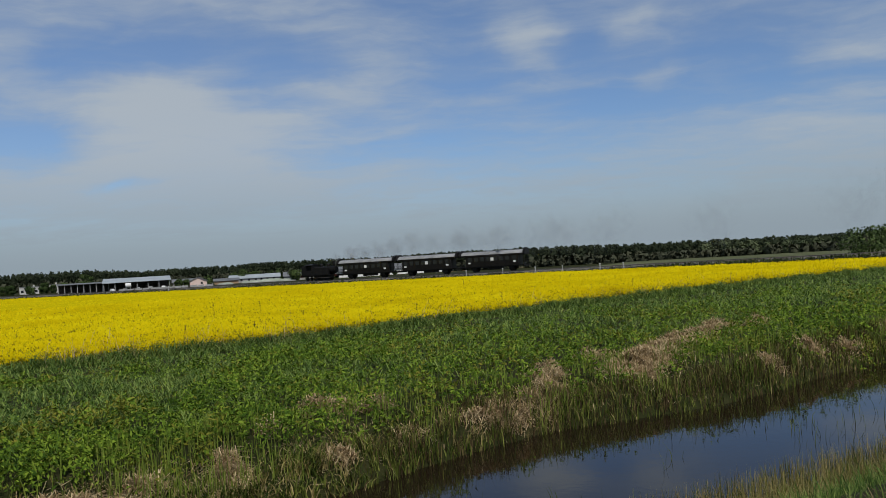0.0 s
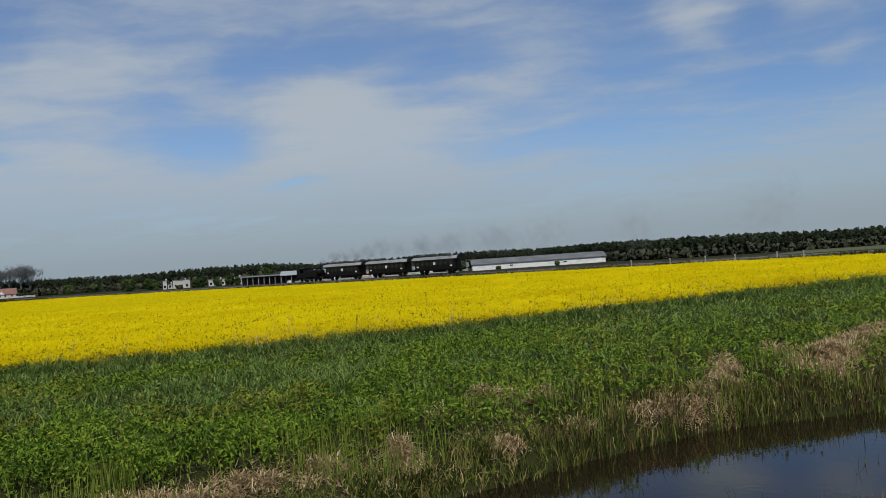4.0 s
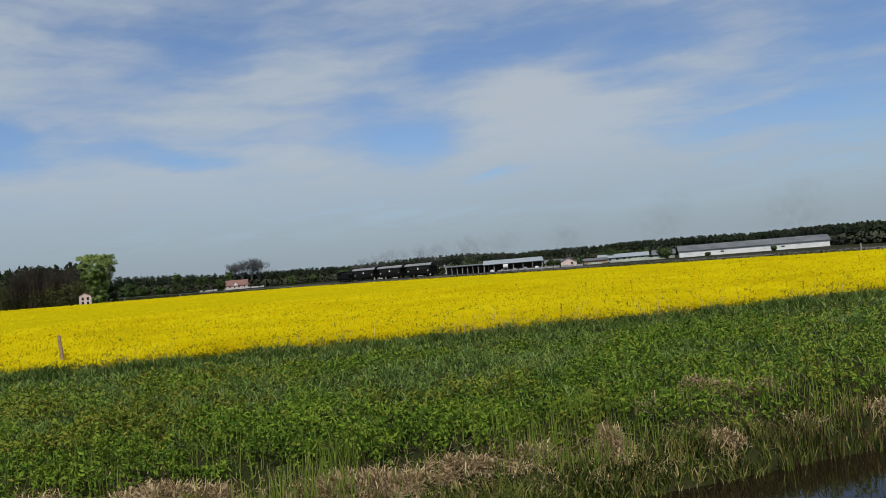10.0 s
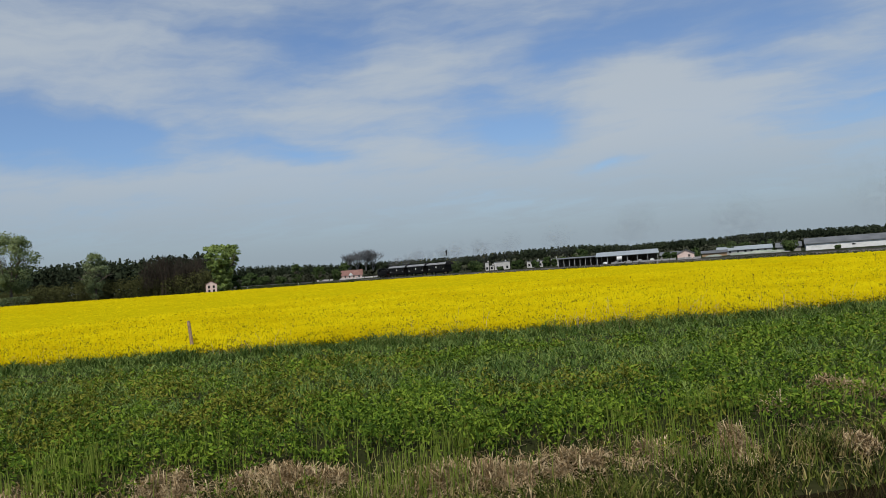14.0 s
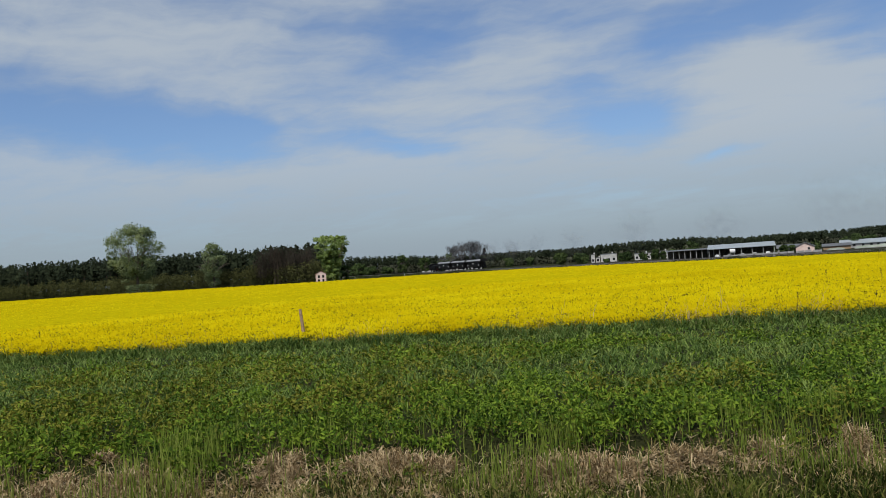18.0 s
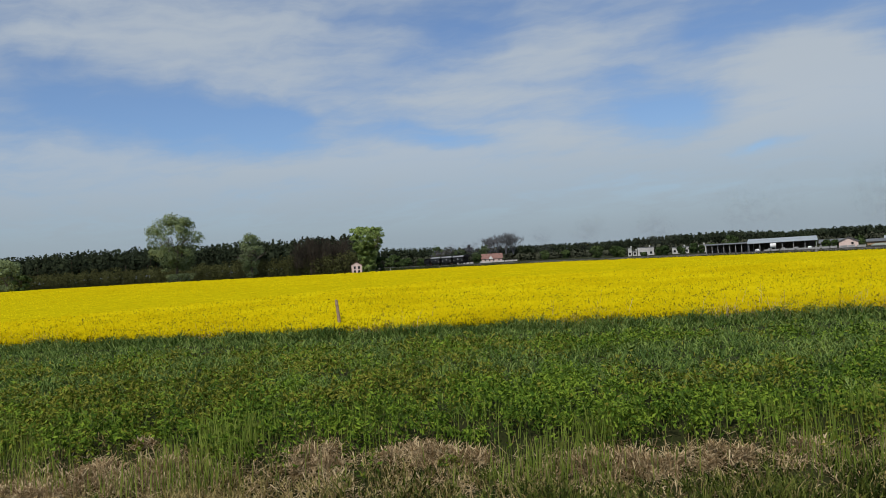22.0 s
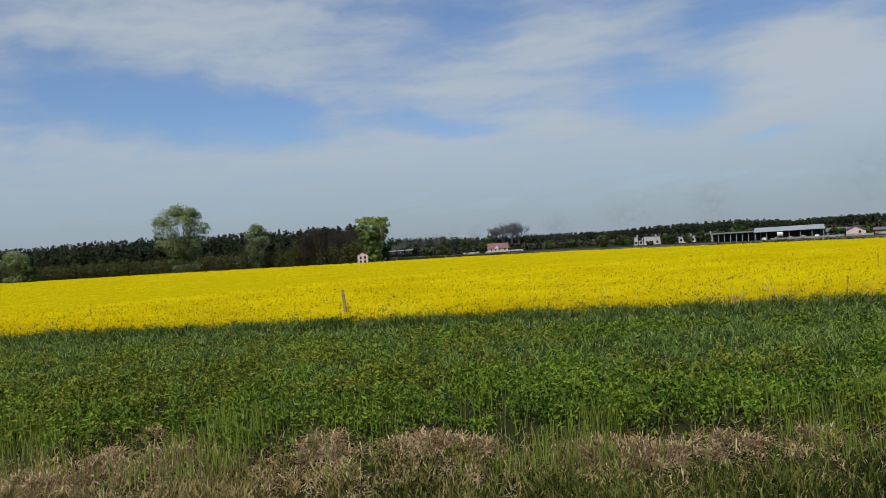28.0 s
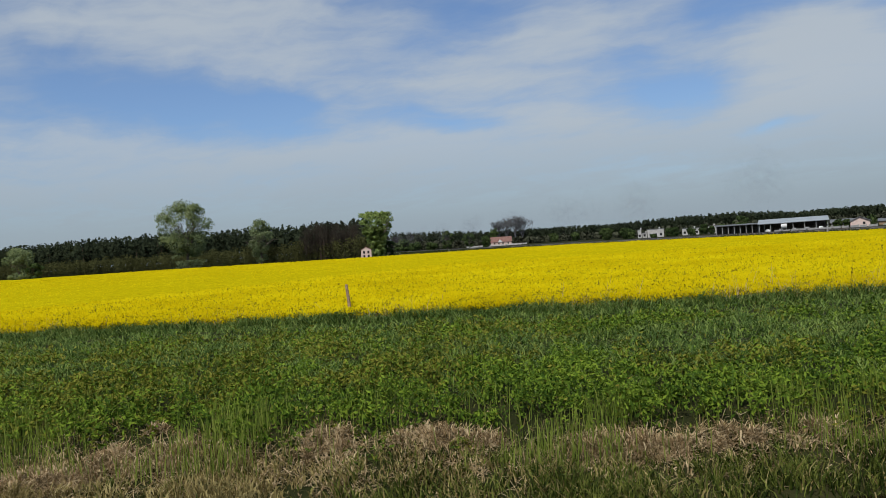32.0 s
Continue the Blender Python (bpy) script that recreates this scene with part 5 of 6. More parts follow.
def garden_wall(name, a, b, height, mat, label, gaps=5):
    a, b = Vector(a), Vector(b)
    way, length = (b - a).normalized(), (b - a).length
    w = empty(name, pose(a.x, a.y, 0, 0, 0, math.degrees(math.atan2(way.y, way.x))), label, "garden wall")
    for i in range(gaps):
        x0, x1 = i * length / gaps, (i + 0.55 + 0.38 * rng.random()) * length / gaps
        part("panel", boxed((x0, 0, -0.2), (x1, 0.2, height * (0.85 + 0.2 * rng.random()))), mat, w)
        part("pier", boxed((x1, -0.06, -0.2), (x1 + 0.3, 0.26, height * 1.12)), mat, w)
    return w


garden_wall("garden_wall", polar(42.7, 585), polar(38.4, 585), 1.35, M_AGED, "white garden wall before the red-roofed house", 14)
garden_wall("yard_wall", polar(-0.6, 345), polar(-4.2, 345), 1.2, M_WHITE, "low white yard wall beside the barn", 8)
garden_wall("yard_fence", polar(22.0, 322), polar(16.0, 322), 0.9, M_CONCRETE, "grey concrete yard fence along the farm", 12)



def marker_post(az, r, height, mat, label):
    p = polar(az, r)
    m = empty("marker_post", pose(p.x, p.y, 0.3, 0, 0, az), label, "marker post", "posts along the railway")
    part("shaft", boxed((-0.09, -0.09, -0.4), (0.09, 0.09, height), 0.02), mat, m)
    part("cap", boxed((-0.12, -0.12, height), (0.12, 0.12, height + 0.1), 0.02), M_PLATE, m)


for az, r in ((-8.4, 147), (-6.5, 146), (-11.0, 143), (-12.6, 143), (-1.6, 152), (-4.2, 150), (18.9, 192), (44.0, 262), (47.5, 272)):
    marker_post(az, r, 1.9, M_CONCRETE, "pale concrete marker post beside the railway bank")

tank = empty("white_tank", pose(*polar(21.4, 330), 0, 0, 20), "white water tank on a low frame at the farm", "tank")
bm = bmesh.new()
tube(bm, (-1.0, 0, 2.2), (1.0, 0, 2.2), 0.85, n=16)
part("vessel", bm, M_WHITE, tank)
for x in (-0.7, 0.7):
    part("leg", boxed((x - 0.08, -0.6, 0), (x + 0.08, 0.6, 1.5)), M_CONCRETE, tank)


def silage_heap(az, r, length, height, seed):
    """A long low heap under a pale cover, with sagging folds."""
    g = np.random.default_rng(seed)
    p = polar(az, r)
    a, b = np.meshgrid(np.linspace(0, 2 * np.pi, 29)[:-1], np.linspace(0, 1, 8))
    lump = 1 + 0.12 * np.sin(3 * a + seed) + 0.06 * np.sin(7 * a)
    v = np.stack([np.cos(a) * length / 2 * lump * (1 - b ** 2.2), np.sin(a) * 2.6 * lump * (1 - b ** 2.2), height * (1 - (1 - b) ** 2) * (1 + 0.1 * np.sin(5 * a)) - 0.05], -1).reshape(-1, 3)
    v += g.normal(0, 0.04, v.shape)
    i, j = np.meshgrid(np.arange(7), np.arange(28), indexing="ij")
    q = (i * 28 + j).ravel()
    k = (i * 28 + (j + 1) % 28).ravel()
    t = np.concatenate([np.stack([q, k, k + 28], 1), np.stack([q, k + 28, q + 28], 1)])
    heap = empty("silage_heap", pose(p.x, p.y, 0, 0, 0, az), "long low heap under a pale green cover in the farmyard", "silage heap", "covered heaps at the farm")
    ob = new("cover", mesh_np("cover", v, t, [M_COVER], smooth=True))
    ob.parent = heap
    bm = bmesh.new()
    box(bm, (-length * 0.5, -2.9, -0.1), (length * 0.5, -2.6, 0.3), 0.04)
    part("kerb", bm, M_CONCRETE, heap)


M_COVER = material("pale_cover", [(0.17, 0.21, 0.15), (0.27, 0.31, 0.24), (0.40, 0.43, 0.36)], 0.4, 0.6, bump=0.5, bump_scale=2)
for k, (az, r, length, height) in enumerate(((13.3, 348, 9, 1.0), (12.1, 346, 11, 1.3), (11.0, 340, 7, 1.0), (15.2, 344, 6, 0.8))):
    silage_heap(az, r, length, height, 400 + k)
# ---- plants on the ditch banks ----
def scatter(n, x0, x1, d0, d1, seed, power=1.0):
    g = np.random.default_rng(seed)
    x = g.uniform(x0, x1, n)
    d = d0 + (d1 - d0) * g.random(n) ** power
    y = np.interp(x, EDGE_X, EDGE_Y) + d / 0.84
    return x, y, d, g


def before_rape(x, y):
    return y < np.interp(x, NEAR_X, NEAR_Y) + 0.2


# patches of flattened dead reed: place, half length along the bank, half width
REED_MATS = [(-18.0, 7.4, 1.1, 0.5), (-17.1, 8.3, 0.6, 0.55), (-18.6, 8.6, 0.3, 0.25), (-18.9, 5.9, 1.3, 0.4), (-14.55, 10.4, 0.6, 0.65), (-12.9, 11.8, 0.8, 0.4), (-11.6, 12.4, 0.5, 0.3), (-9.2, 13.7, 0.85, 0.5),
             (-7.5, 15.0, 1.2, 0.4), (-6.2, 16.5, 0.45, 0.3), (-4.9, 17.5, 0.3, 0.5), (-3.5, 22.3, 0.95, 0.6), (-2.1, 21.9, 0.4, 0.3), (-4.4, 19.6, 0.32, 0.3), (-2.7, 18.6, 0.38, 0.3), (-1.0, 20.5, 0.42, 0.3), (0.9, 22.0, 0.7, 0.35),
             (1.9, 22.9, 0.9, 0.5), (2.5, 23.8, 0.45, 0.5), (3.1, 24.8, 0.45, 0.6), (3.2, 26.2, 0.45, 0.5), (3.3, 27.5, 0.6, 0.45), (5.6, 30.0, 0.7, 0.6), (6.1, 26.8, 1.0, 0.7), (6.7, 28.0, 1.0, 0.8), (7.4, 29.4, 1.3, 0.9),
             (8.6, 31.4, 1.4, 0.8), (9.8, 33.4, 1.4, 0.7), (11.0, 35.0, 1.2, 0.6), (12.2, 36.5, 1.1, 0.6), (14.5, 37.5, 0.7, 0.4),
             (11.3, 28.5, 0.6, 0.4), (13.7, 30.7, 0.75, 0.4), (15.9, 31.8, 1.0, 0.4), (19.5, 34.5, 1.2, 0.5)]


def mat_amount(x, y):
    """How far dead reed covers the bank, 0 to 1."""
    out = np.zeros_like(x)
    for mx, my, a, b in REED_MATS:
        dx, dy = x - mx, y - my
        u, w = dx * 0.82 + dy * 0.57, -dx * 0.57 + dy * 0.82
        out = np.maximum(out, np.exp(-((u / a) ** 2 + (w / b) ** 2) ** 1.2))
    ragged = 0.42 + 1.12 * (0.5 * lattice(x * 1.9, y * 1.9, 22) + 0.5 * lattice(x * 4.7, y * 4.7, 23))
    return np.clip(out * ragged, 0, 1)


def nettle_clump(x, y):
    return smooth(0.40, 0.55, 0.65 * lattice(x * 3.9, y * 2.7, 91) + 0.35 * lattice(x * 7.9, y * 5.5, 92))


def grass_clump(x, y):
    return smooth(0.40, 0.55, 0.65 * lattice(x * 3.1, y * 1.9, 93) + 0.35 * lattice(x * 6.1, y * 3.8, 94))


def build_bank():
    # nettles and herbs on the upper bank, in drifts
    x, y, d, g = scatter(1700000, -50, 58, 2.2, 24, 51, 1.2)
    r = np.hypot(x, y)
    drift = lattice(x * 0.28, y * 0.28, 5) * 0.65 + lattice(x * 0.9, y * 0.9, 15) * 0.35
    keep = before_rape(x, y) & (r < 66) & (g.random(len(x)) > 0.60 * smooth(-9, 0, x)) & (g.random(len(x)) < smooth(2.3, 3.7, d + 1.2 * (lattice(x, y, 5) - 0.5)) * (1 - (0.95 - 0.75 * smooth(0.42, 0.62, drift)) * smooth(8, 12, d))) & (g.random(len(x)) > 1.7 * mat_amount(x, y)) & (g.random(len(x)) < 0.12 + 16 / r) & (g.random(len(x)) < 0.03 + 0.97 * nettle_clump(x, y))
    x, y, d, r = x[keep], y[keep], d[keep], r[keep]
    clump = lattice(x * 0.8, y * 0.8, 6) * 0.45 + lattice(x * 2.3, y * 2.3, 7) * 0.35 + lattice(x * 5.5, y * 5.5, 8) * 0.20
    east = smooth(-8, 2, x)
    h = (0.06 + (1.35 + 0.55 * east) * clump ** (1.9 + 0.7 * east)) * (0.45 + 0.70 * nettle_clump(x, y))
    z = ground_z(x, y) + h * (0.10 + 0.90 * g.random(len(x)) ** 0.55)
    v, t = leaves(np.stack([x, y, z], 1), g.uniform(0.020, 0.040, len(x)) * (1 + r / 38), 52, flat=0.7, long=2.8)
    swell = lambda a, b: lattice(a * 2.3, b * 2.3, 7) * 0.35 + lattice(a * 3.9, b * 2.7, 91) * 0.40 + lattice(a * 0.8, b * 0.8, 6) * 0.5
    way = np.stack([(swell(x - 0.06, y) - swell(x + 0.06, y)) * 5, (swell(x, y - 0.06) - swell(x, y + 0.06)) * 5 - 0.25, np.ones(len(x))], 1)
    way /= np.linalg.norm(way, axis=1)[:, None]
    v, t, soft = soften(v, t, way, 0.5)
    olive = g.random(len(x)) < 0.05 + 0.60 * smooth(0.48, 0.72, lattice(x * 0.35, y * 0.35, 77) * 0.6 + 0.4 * lattice(x * 1.1, y * 1.1, 78) + 0.22 * smooth(-10, -20, x))
    tagged(new("nettles", mesh_np("nettles", v, t, [M_NETTLE, M_HERB], np.repeat(olive.astype(int), 2), normals=soft)), "dense bright green nettles and herbs on the ditch bank", "nettles", kind="stuff")
    # curling grass up to the rape
    x, y, d, g = scatter(640000, -66, 72, 5.0, 44, 53, 1.2)
    r = np.hypot(x, y)
    drift = lattice(x * 0.28, y * 0.28, 5) * 0.65 + lattice(x * 0.9, y * 0.9, 15) * 0.35
    keep = before_rape(x, y) & (r < 110) & (x < 55) & (g.random(len(x)) > 0.42 * smooth(-8, 2, x)) & (g.random(len(x)) < 0.25 + 0.75 * smooth(6.5, 11, d)) & (g.random(len(x)) < 1.15 - 0.5 * smooth(0.42, 0.62, drift)) & (g.random(len(x)) < 0.16 + 20 / r) & (g.random(len(x)) < 0.04 + 0.96 * grass_clump(x, y)) & (g.random(len(x)) > 1.5 * mat_amount(x, y))
    x, y, d, r = x[keep], y[keep], d[keep], r[keep]
    tuft = lattice(x * 1.3, y * 1.3, 11) * 0.6 + lattice(x * 3.3, y * 3.3, 16) * 0.4
    h = (0.10 + 0.52 * tuft) * g.uniform(0.6, 1.15, len(x)) * (0.55 + 0.6 * grass_clump(x, y))
    base = np.stack([x, y, ground_z(x, y) + 0.25 * h * g.random(len(x))], 1)
    v, t = blades(base, h, g.uniform(0.015, 0.029, len(x)) * (1 + r / 40), g.uniform(0.7, 1.75, len(x)), 54)
    tagged(new("meadow_grass", mesh_np("meadow_grass", v, t, [M_GRASS])), "long curling green grass between the bank and the rape", "grass", kind="stuff")
    # a taller fringe of grass where the rape begins
    g = np.random.default_rng(74)
    n = 30000
    x = g.uniform(-75, 75, n)
    y = np.interp(x, NEAR_X, NEAR_Y) - 1.6 * g.random(n) ** 1.4 + 0.15
    tuft = lattice(x * 0.9, y * 0.9, 75)
    v1, t1 = blades(np.stack([x, y, ground_z(x, y)], 1), (0.56 + 0.66 * tuft) * g.uniform(0.7, 1.15, n), g.uniform(0.03, 0.06, n), g.uniform(0.5, 1.5, n), 76)
    tagged(new("field_margin_grass", mesh_np("field_margin_grass", v1, t1, [M_GRASS])), "tall dark grass along the margin of the rape", "grass", kind="stuff")
    # sedge along the water: upright reeds to the east, broad leaning blades to the west
    x, y, d, g = scatter(330000, -34, 46, -0.4, 5.6, 55)
    r = np.hypot(x, y)
    west, tan_end = smooth(0, -4, x), smooth(-11, -15, x)
    mats, e = mat_amount(x, y), from_shore(x, y)
    top = 1.5 + 0.5 * smooth(-4, -9, x) + 0.5 * smooth(8, 14, x)
    tuft = lattice(x * 1.5, y * 1.5, 12) * 0.6 + lattice(x * 4.1, y * 4.1, 17) * 0.4
    keep = (r < 60) & (e > -0.25) & (g.random(len(x)) < (1 - 0.72 * mats) * (0.35 + 0.65 * smooth(-0.2, 0.2, e))) & (g.random(len(x)) < 1 - 0.9 * smooth(top - 0.3, top + 0.9, e)) & (g.random(len(x)) < 0.16 + 11 / r) & (g.random(len(x)) < 0.06 + 1.1 * smooth(0.30, 0.62, 0.5 * tuft + 0.5 * lattice(x * 7.0, y * 5.0, 95)))
    x, y, d, e, r, west, tan_end, tuft, mats = (q[keep] for q in (x, y, d, e, r, west, tan_end, tuft, mats))
    h = ((0.24 + 0.56 * tuft) * (1 - west) + (0.20 + 0.42 * tuft) * west) * g.uniform(0.55, 1.15, len(x)) * (1 - 0.45 * smooth(0.7, 1.8, e))
    base = np.stack([x, y, np.maximum(ground_z(x, y), WATER_Z - 0.1) - 0.03], 1)
    v1, t1 = blades(base, h, g.uniform(0.016, 0.030, len(x)) * (1 + 0.3 * west), g.uniform(0.05, 0.6, len(x)) + 0.75 * west * g.random(len(x)), 56)
    patch = smooth(0.35, 0.65, lattice(x * 0.7, y * 0.7, 26))
    dry = np.repeat(g.random(len(x)) < 0.05 + 0.22 * patch + 0.06 * west + 0.3 * mats + 0.70 * tan_end * smooth(-0.4, 0.6, e), 3).astype(int)
    dry[np.repeat(g.random(len(x)) < 0.42 * (1 - west), 3)] = 3          # brown stems added to put the eastern reeds' deeper shade into colour
    # thin green shoots standing behind the dead reed
    x, y, d, g = scatter(52000, -34, 40, 1.8, 5.2, 57)
    keep = (np.hypot(x, y) < 50) & (g.random(len(x)) < (0.06 + 0.60 * smooth(0.42, 0.66, lattice(x * 0.6, y * 0.6, 13))) * (1 - 0.25 * mat_amount(x, y)) * (1 - 0.75 * smooth(-8, -3, x)))
    x, y = x[keep], y[keep]
    base = np.stack([x, y, ground_z(x, y)], 1)
    v2, t2 = blades(base, g.uniform(0.30, 0.80, len(x)), g.uniform(0.014, 0.026, len(x)), g.uniform(0.0, 0.25, len(x)), 58)
    v, t, m = joined([(v1, t1, 0), (v2, t2, 2)])
    m[:len(dry)] = dry
    tagged(new("sedge", mesh_np("sedge", v, t, [M_SEDGE, M_DRY, M_SHOOT, M_DOCK], m)), "green and yellowing sedge and reed shoots at the water's edge", "sedge", kind="stuff")
    # flattened dead reed
    g = np.random.default_rng(59)
    xs, ys = [], []
    for mx, my, a, b in REED_MATS:
        n = int(17000 * a * b / 0.7)
        u, w = g.uniform(-1.5, 1.5, n) * a, g.uniform(-1.5, 1.5, n) * b
        x, y = mx + u * 0.82 - w * 0.57, my + u * 0.57 + w * 0.82
        keep = g.random(n) < mat_amount(x, y) ** 1.5 * (0.15 + 1.1 * smooth(0.3, 0.7, lattice(x * 3.4, y * 3.4, 27)))
        xs.append(x[keep]), ys.append(y[keep])
    x, y, d, g2 = scatter(130000, -34, 40, 0.3, 3.8, 60)
    band = np.exp(-((d - np.interp(x, [-18, -14, -8], [1.5, 1.9, 2.5])) / np.interp(x, [-18, -14, -8], [1.3, 1.1, 0.7])) ** 2)
    keep = (from_shore(x, y) > 0.3) & (g2.random(len(x)) < 0.05 + 0.95 * smooth(-2, -6, x) * band * smooth(0.25, 0.65, lattice(x * 1.3, y * 1.3, 24) * 0.6 + lattice(x * 3.1, y * 3.1, 25) * 0.4))
    x, y = x[keep], y[keep]
    x, y = np.concatenate(xs + [x]), np.concatenate(ys + [y])
    n = len(x)
    heap = mat_amount(x, y)
    c = np.stack([x, y, ground_z(x, y) + 0.02 + heap * g.uniform(0.02, 1.0, n) * np.where(from_water(x, y) > 3.6, 0.36, 0.20) * (0.35 + 1.1 * lattice(x * 2.2, y * 2.2, 28))], 1)
    a, tilt = g.uniform(0, 2 * np.pi, n), g.normal(0.08, 0.45, n)
    way = np.stack([np.cos(a) * np.cos(tilt), np.sin(a) * np.cos(tilt), np.sin(tilt)], 1) * (g.uniform(0.07, 0.24, n))[:, None]
    side = np.stack([-np.sin(a), np.cos(a), np.zeros(n)], 1) * g.uniform(0.005, 0.013, n)[:, None]
    lift = np.zeros((n, 3))
    lift[:, 2] = 0.012
    v = np.stack([c - way - side, c - way + side, c + way - side + lift, c + way + side + lift], 1).reshape(-1, 3)
    t = ((np.arange(n) * 4)[:, None, None] + np.array([[0, 1, 3], [0, 3, 2]])[None]).reshape(-1, 3)
    tagged(new("dead_reeds", mesh_np("dead_reeds", v, t, [M_STRAW])), "flattened pale brown dead reeds in patches on the bank", "dead reeds", kind="stuff")
    # reeds standing in the shallow water and on the near bank
    pieces = []
    x, y, d, g = scatter(9000, -2, 32, -4.8, 1.6, 61)
    e = from_shore(x, y)
    keep = (e < -0.1) & (g.random(len(x)) < smooth(0.45, 0.75, lattice(x * 0.8, y * 0.8, 14)) * (0.18 + 0.8 * smooth(-1.6, -0.2, e) * smooth(3, 12, x)))
    x, y = x[keep], y[keep]
    base = np.stack([x, y, np.full(len(x), WATER_Z - 0.2)], 1)
    pieces.append((*blades(base, g.uniform(0.3, 0.75, len(x)), g.uniform(0.008, 0.018, len(x)), g.uniform(0.0, 0.5, len(x)), 62), 0))
    x, y, d, g = scatter(26000, 3, 26, -7.8, -5.2, 63)
    base = np.stack([x, y, np.maximum(ground_z(x, y), WATER_Z) - 0.05], 1)
    pieces.append((*blades(base, g.uniform(0.3, 0.72, len(x)), g.uniform(0.006, 0.013, len(x)), g.uniform(0.02, 0.3, len(x)), 64), 1))
    v, t, m = joined(pieces)
    dry = np.repeat(g.random(len(x)) < 0.66, 3)
    m[-len(dry):][dry] = 2
    m[m == 1] = 0
    m[m == 2] = 1
    tagged(new("near_reeds", mesh_np("near_reeds", v, t, [M_SEDGE, M_DRY], m)), "thin reeds standing in the shallow ditch water", "reeds", kind="stuff")
    # pale dry stalks standing before the rape
    g = np.random.default_rng(66)
    cx = np.array([-54, -44, -34.5, -25, -18, -17, -13, -9.5, -7, -1, 5, 14, 24, 36, 50])
    cw = np.array([2.2, 1.2, 1.2, 1.5, 1.0, 2.2, 0.7, 0.8, 1.3, 1.5, 2.0, 3.5, 4, 4, 4])
    k = g.integers(0, len(cx), 5200)
    x = cx[k] + g.normal(0, 1, len(k)) * cw[k]
    y = np.interp(x, NEAR_X, NEAR_Y) + g.uniform(-0.9, 1.6, len(k))
    base = np.stack([x, y, ground_z(x, y)], 1)
    tall = g.random(len(k)) < 0.05
    v, t = blades(base, np.where(tall, g.uniform(1.3, 2.3, len(k)), g.uniform(0.5, 1.2, len(k))), g.uniform(0.010, 0.020, len(k)), g.uniform(0.05, 0.7, len(k)), 67)
    tagged(new("dry_stalks", mesh_np("dry_stalks", v, t, [M_STRAW])), "pale dry grass stalks along the edge of the rape", "dry grass", kind="stuff")
    # grass of the road bank
    x, y, d, g = scatter(26000, -14, 16, -15, -8, 68)
    keep = np.hypot(x, y) > 1.2
    x, y = x[keep], y[keep]
    base = np.stack([x, y, ground_z(x, y)], 1)
    v, t = blades(base, g.uniform(0.12, 0.3, len(x)), g.uniform(0.004, 0.010, len(x)), g.uniform(0.2, 1.0, len(x)), 69)
    tagged(new("bank_grass", mesh_np("bank_grass", v, t, [M_GRASS])), "short grass on the road bank above the ditch", "grass", kind="stuff")

    # a bent tuft of dry stems close by on the road bank
    g = np.random.default_rng(90)
    n = 150
    x, y = 2.72 + g.normal(0, 0.16, n), 4.95 + g.normal(0, 0.12, n)
    v, t = blades(np.stack([x, y, ground_z(x, y) - 0.02], 1), g.uniform(0.12, 0.30, n), g.uniform(0.003, 0.007, n), g.uniform(0.5, 1.6, n), 91)
    tagged(new("dry_tuft", mesh_np("dry_tuft", v, t, [M_STRAW])), "bent tuft of dry pale grass on the road bank", "dry grass", kind="stuff")


build_bank()


def fence_post(x, y, height, lean_x, lean_y, label):
    p = empty("fence_post", pose(x, y, float(ground_z(x, y)), lean_y, lean_x, 20), label, "fence post", "old fence posts")
    bm = bmesh.new()
    tube(bm, (0, 0, -0.2), (0.02, 0, height * 0.55), 0.105, 0.095, n=9)
    tube(bm, (0.02, 0, height * 0.55), (0, 0, height), 0.095, 0.085, n=9)
    part("stake", bm, M_WOOD, p)
    bm = bmesh.new()
    tube(bm, (0, 0, height - 0.005), (0.01, 0, height + 0.03), 0.085, 0.06, n=9)
    part("top", bm, M_WOOD, p)
    return p


POST = polar(51.55, 47.4)
fence_post(POST.x, POST.y, 2.15, -4, 1, "weathered grey wooden fence post leaning at the rape's edge")



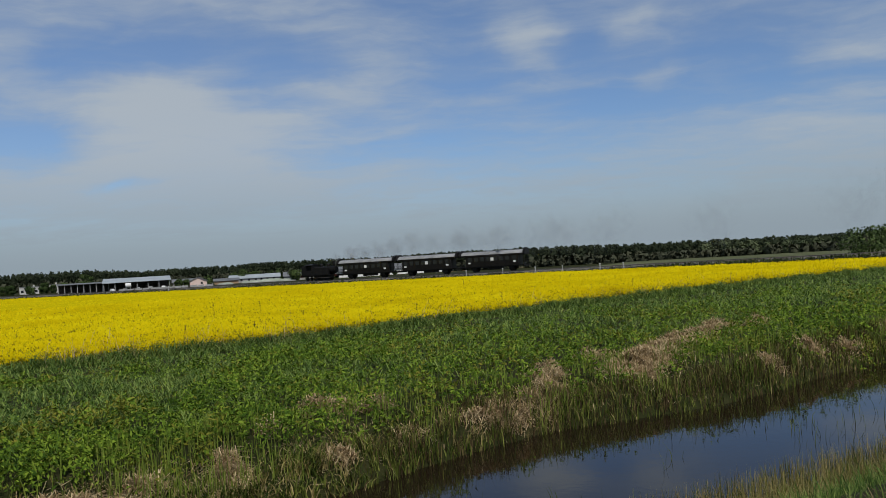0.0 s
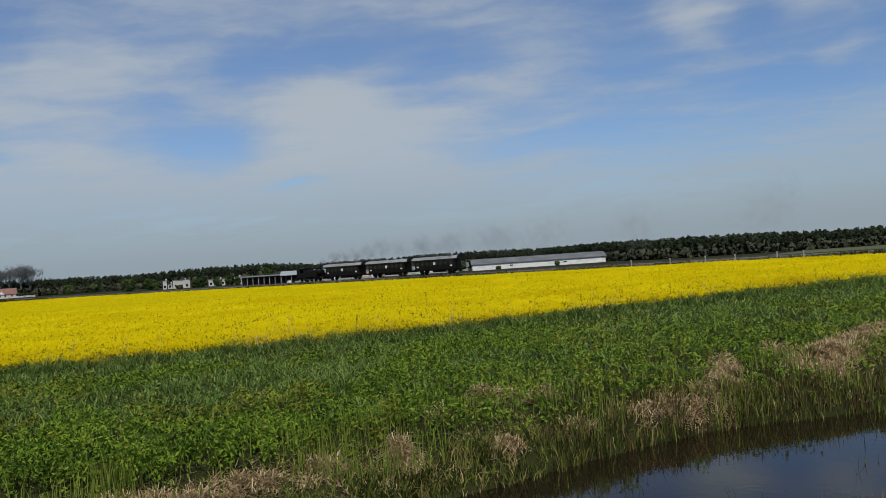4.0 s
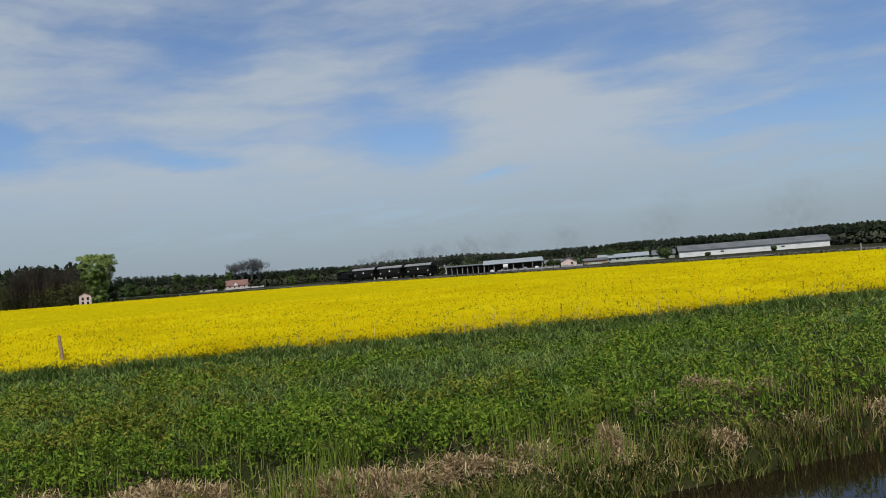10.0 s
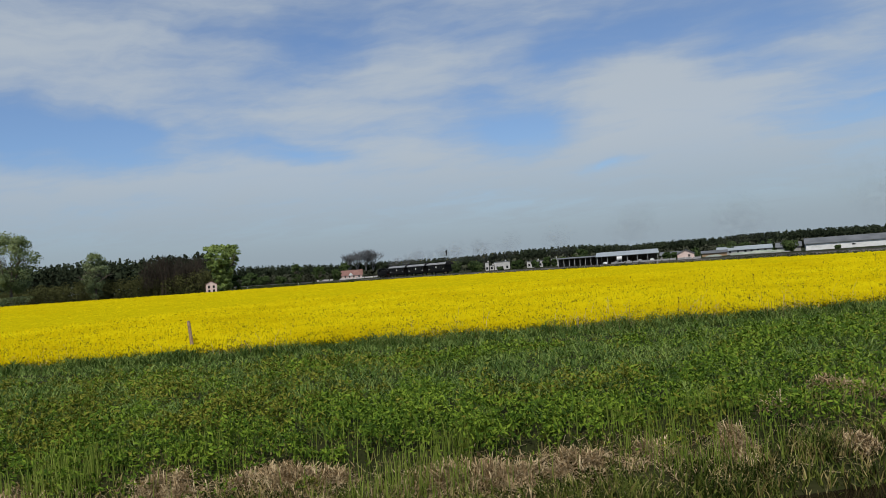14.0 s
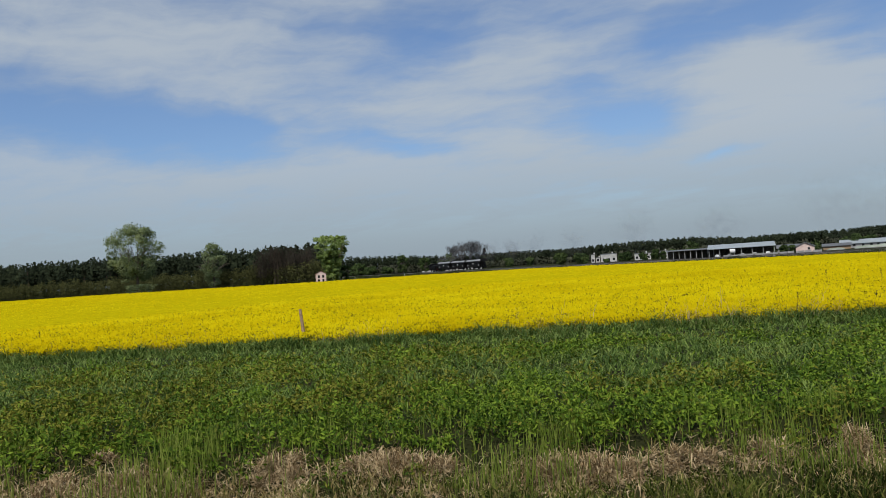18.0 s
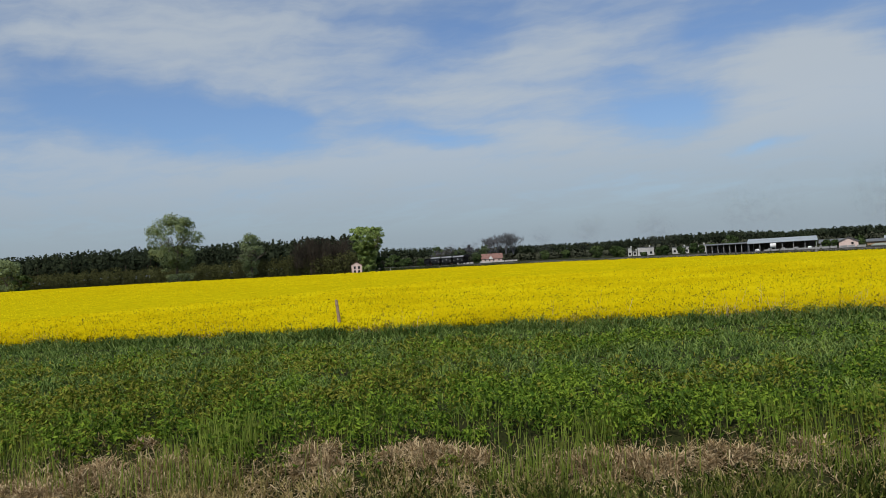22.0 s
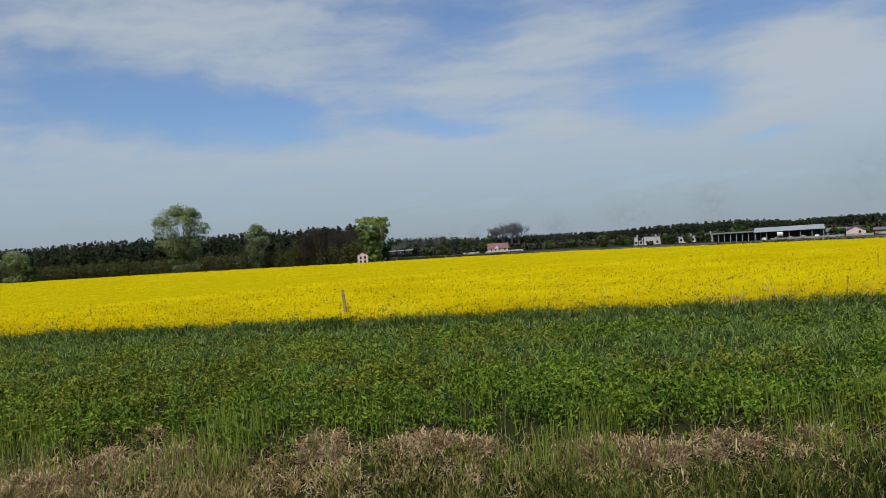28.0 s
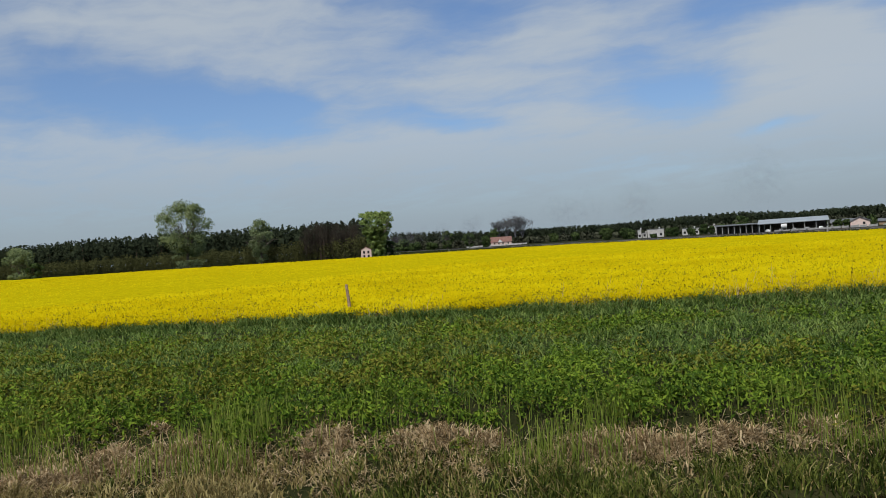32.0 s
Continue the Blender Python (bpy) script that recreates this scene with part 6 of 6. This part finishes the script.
def dock_stalk(x, y, height, seed):
    """A dry dark dock: a thin stem with side twigs and a ragged seed head."""
    g = np.random.default_rng(seed)
    d = empty("dock_stalk", pose(x, y, float(ground_z(x, y)), g.uniform(-6, 6), g.uniform(-6, 6), g.uniform(0, 360)), "dry dark brown dock stalk standing above the rape", "dead plant", "dock stalks in the field")
    bm = bmesh.new()
    tube(bm, (0, 0, 0), (0.02, 0.02, height * 0.8), 0.010, 0.006, n=5)
    for k in range(4):
        z, a = height * (0.5 + 0.09 * k), g.uniform(0, 6.28)
        tube(bm, (0, 0, z), (math.cos(a) * 0.12, math.sin(a) * 0.12, z + 0.2), 0.008, 0.005, n=4)
    part("stem", bm, M_DOCK, d)
    n = 26
    c = np.stack([g.normal(0, 0.028, n), g.normal(0, 0.028, n), height * (0.80 + 0.20 * g.random(n))], 1)
    v, t = leaves(c, g.uniform(0.03, 0.06, n), seed, flat=0.9, long=1.3)
    ob = new("seed_head", mesh_np("seed_head", v, t, [M_DOCK]))
    ob.parent = d


for k, (x, dd, h) in enumerate(((-14.2, 0.6, 1.6), (-11.3, 2.0, 1.4), (-2.0, 0.8, 1.5), (-9.6, 7.0, 1.45), (4.2, 0.5, 1.7), (15.5, 0.9, 1.7), (-27.5, 6.0, 1.4), (-58.0, 8.0, 1.6), (-37.6, 51.5, 1.9), (-18.7, 25.0, 1.9), (-14.3, 19.5, 1.9), (-11.4, 56.0, 2.0), (-10.3, 58.0, 2.0), (2.2, 33.0, 2.0), (-11.5, 71.0, 2.1), (-27.3, 84.0, 2.1))):
    dock_stalk(x, float(np.interp(x, NEAR_X, NEAR_Y)) + dd, h, 300 + k)
# ---- what moves ----
def motions():
    times = [i * 0.5 for i in range(65)]
    for k, c in enumerate(COACHES):
        walk(c, [(t, on_track(run(t) - 13.92 * k + 0.46)) for t in times])
    walk(ENGINE, [(t, on_track(run(t) + 0.55)) for t in times])
    for ob, back, lift, side in PUFFS:
        # a puff trails the chimney and slowly falls behind while it rises
        rows = []
        for t in times:
            lag = back * (1 + 0.020 * t)
            rows.append((t, on_track(run(t) + 1.8 - lag, side, RAIL_Z + 3.2 + lift + 0.03 * t) @ pose(0, 0, 0, 0, 0.3 * t * (0.5 + side / 2), 0.3 * t * side)))
        walk(ob, rows)


motions()
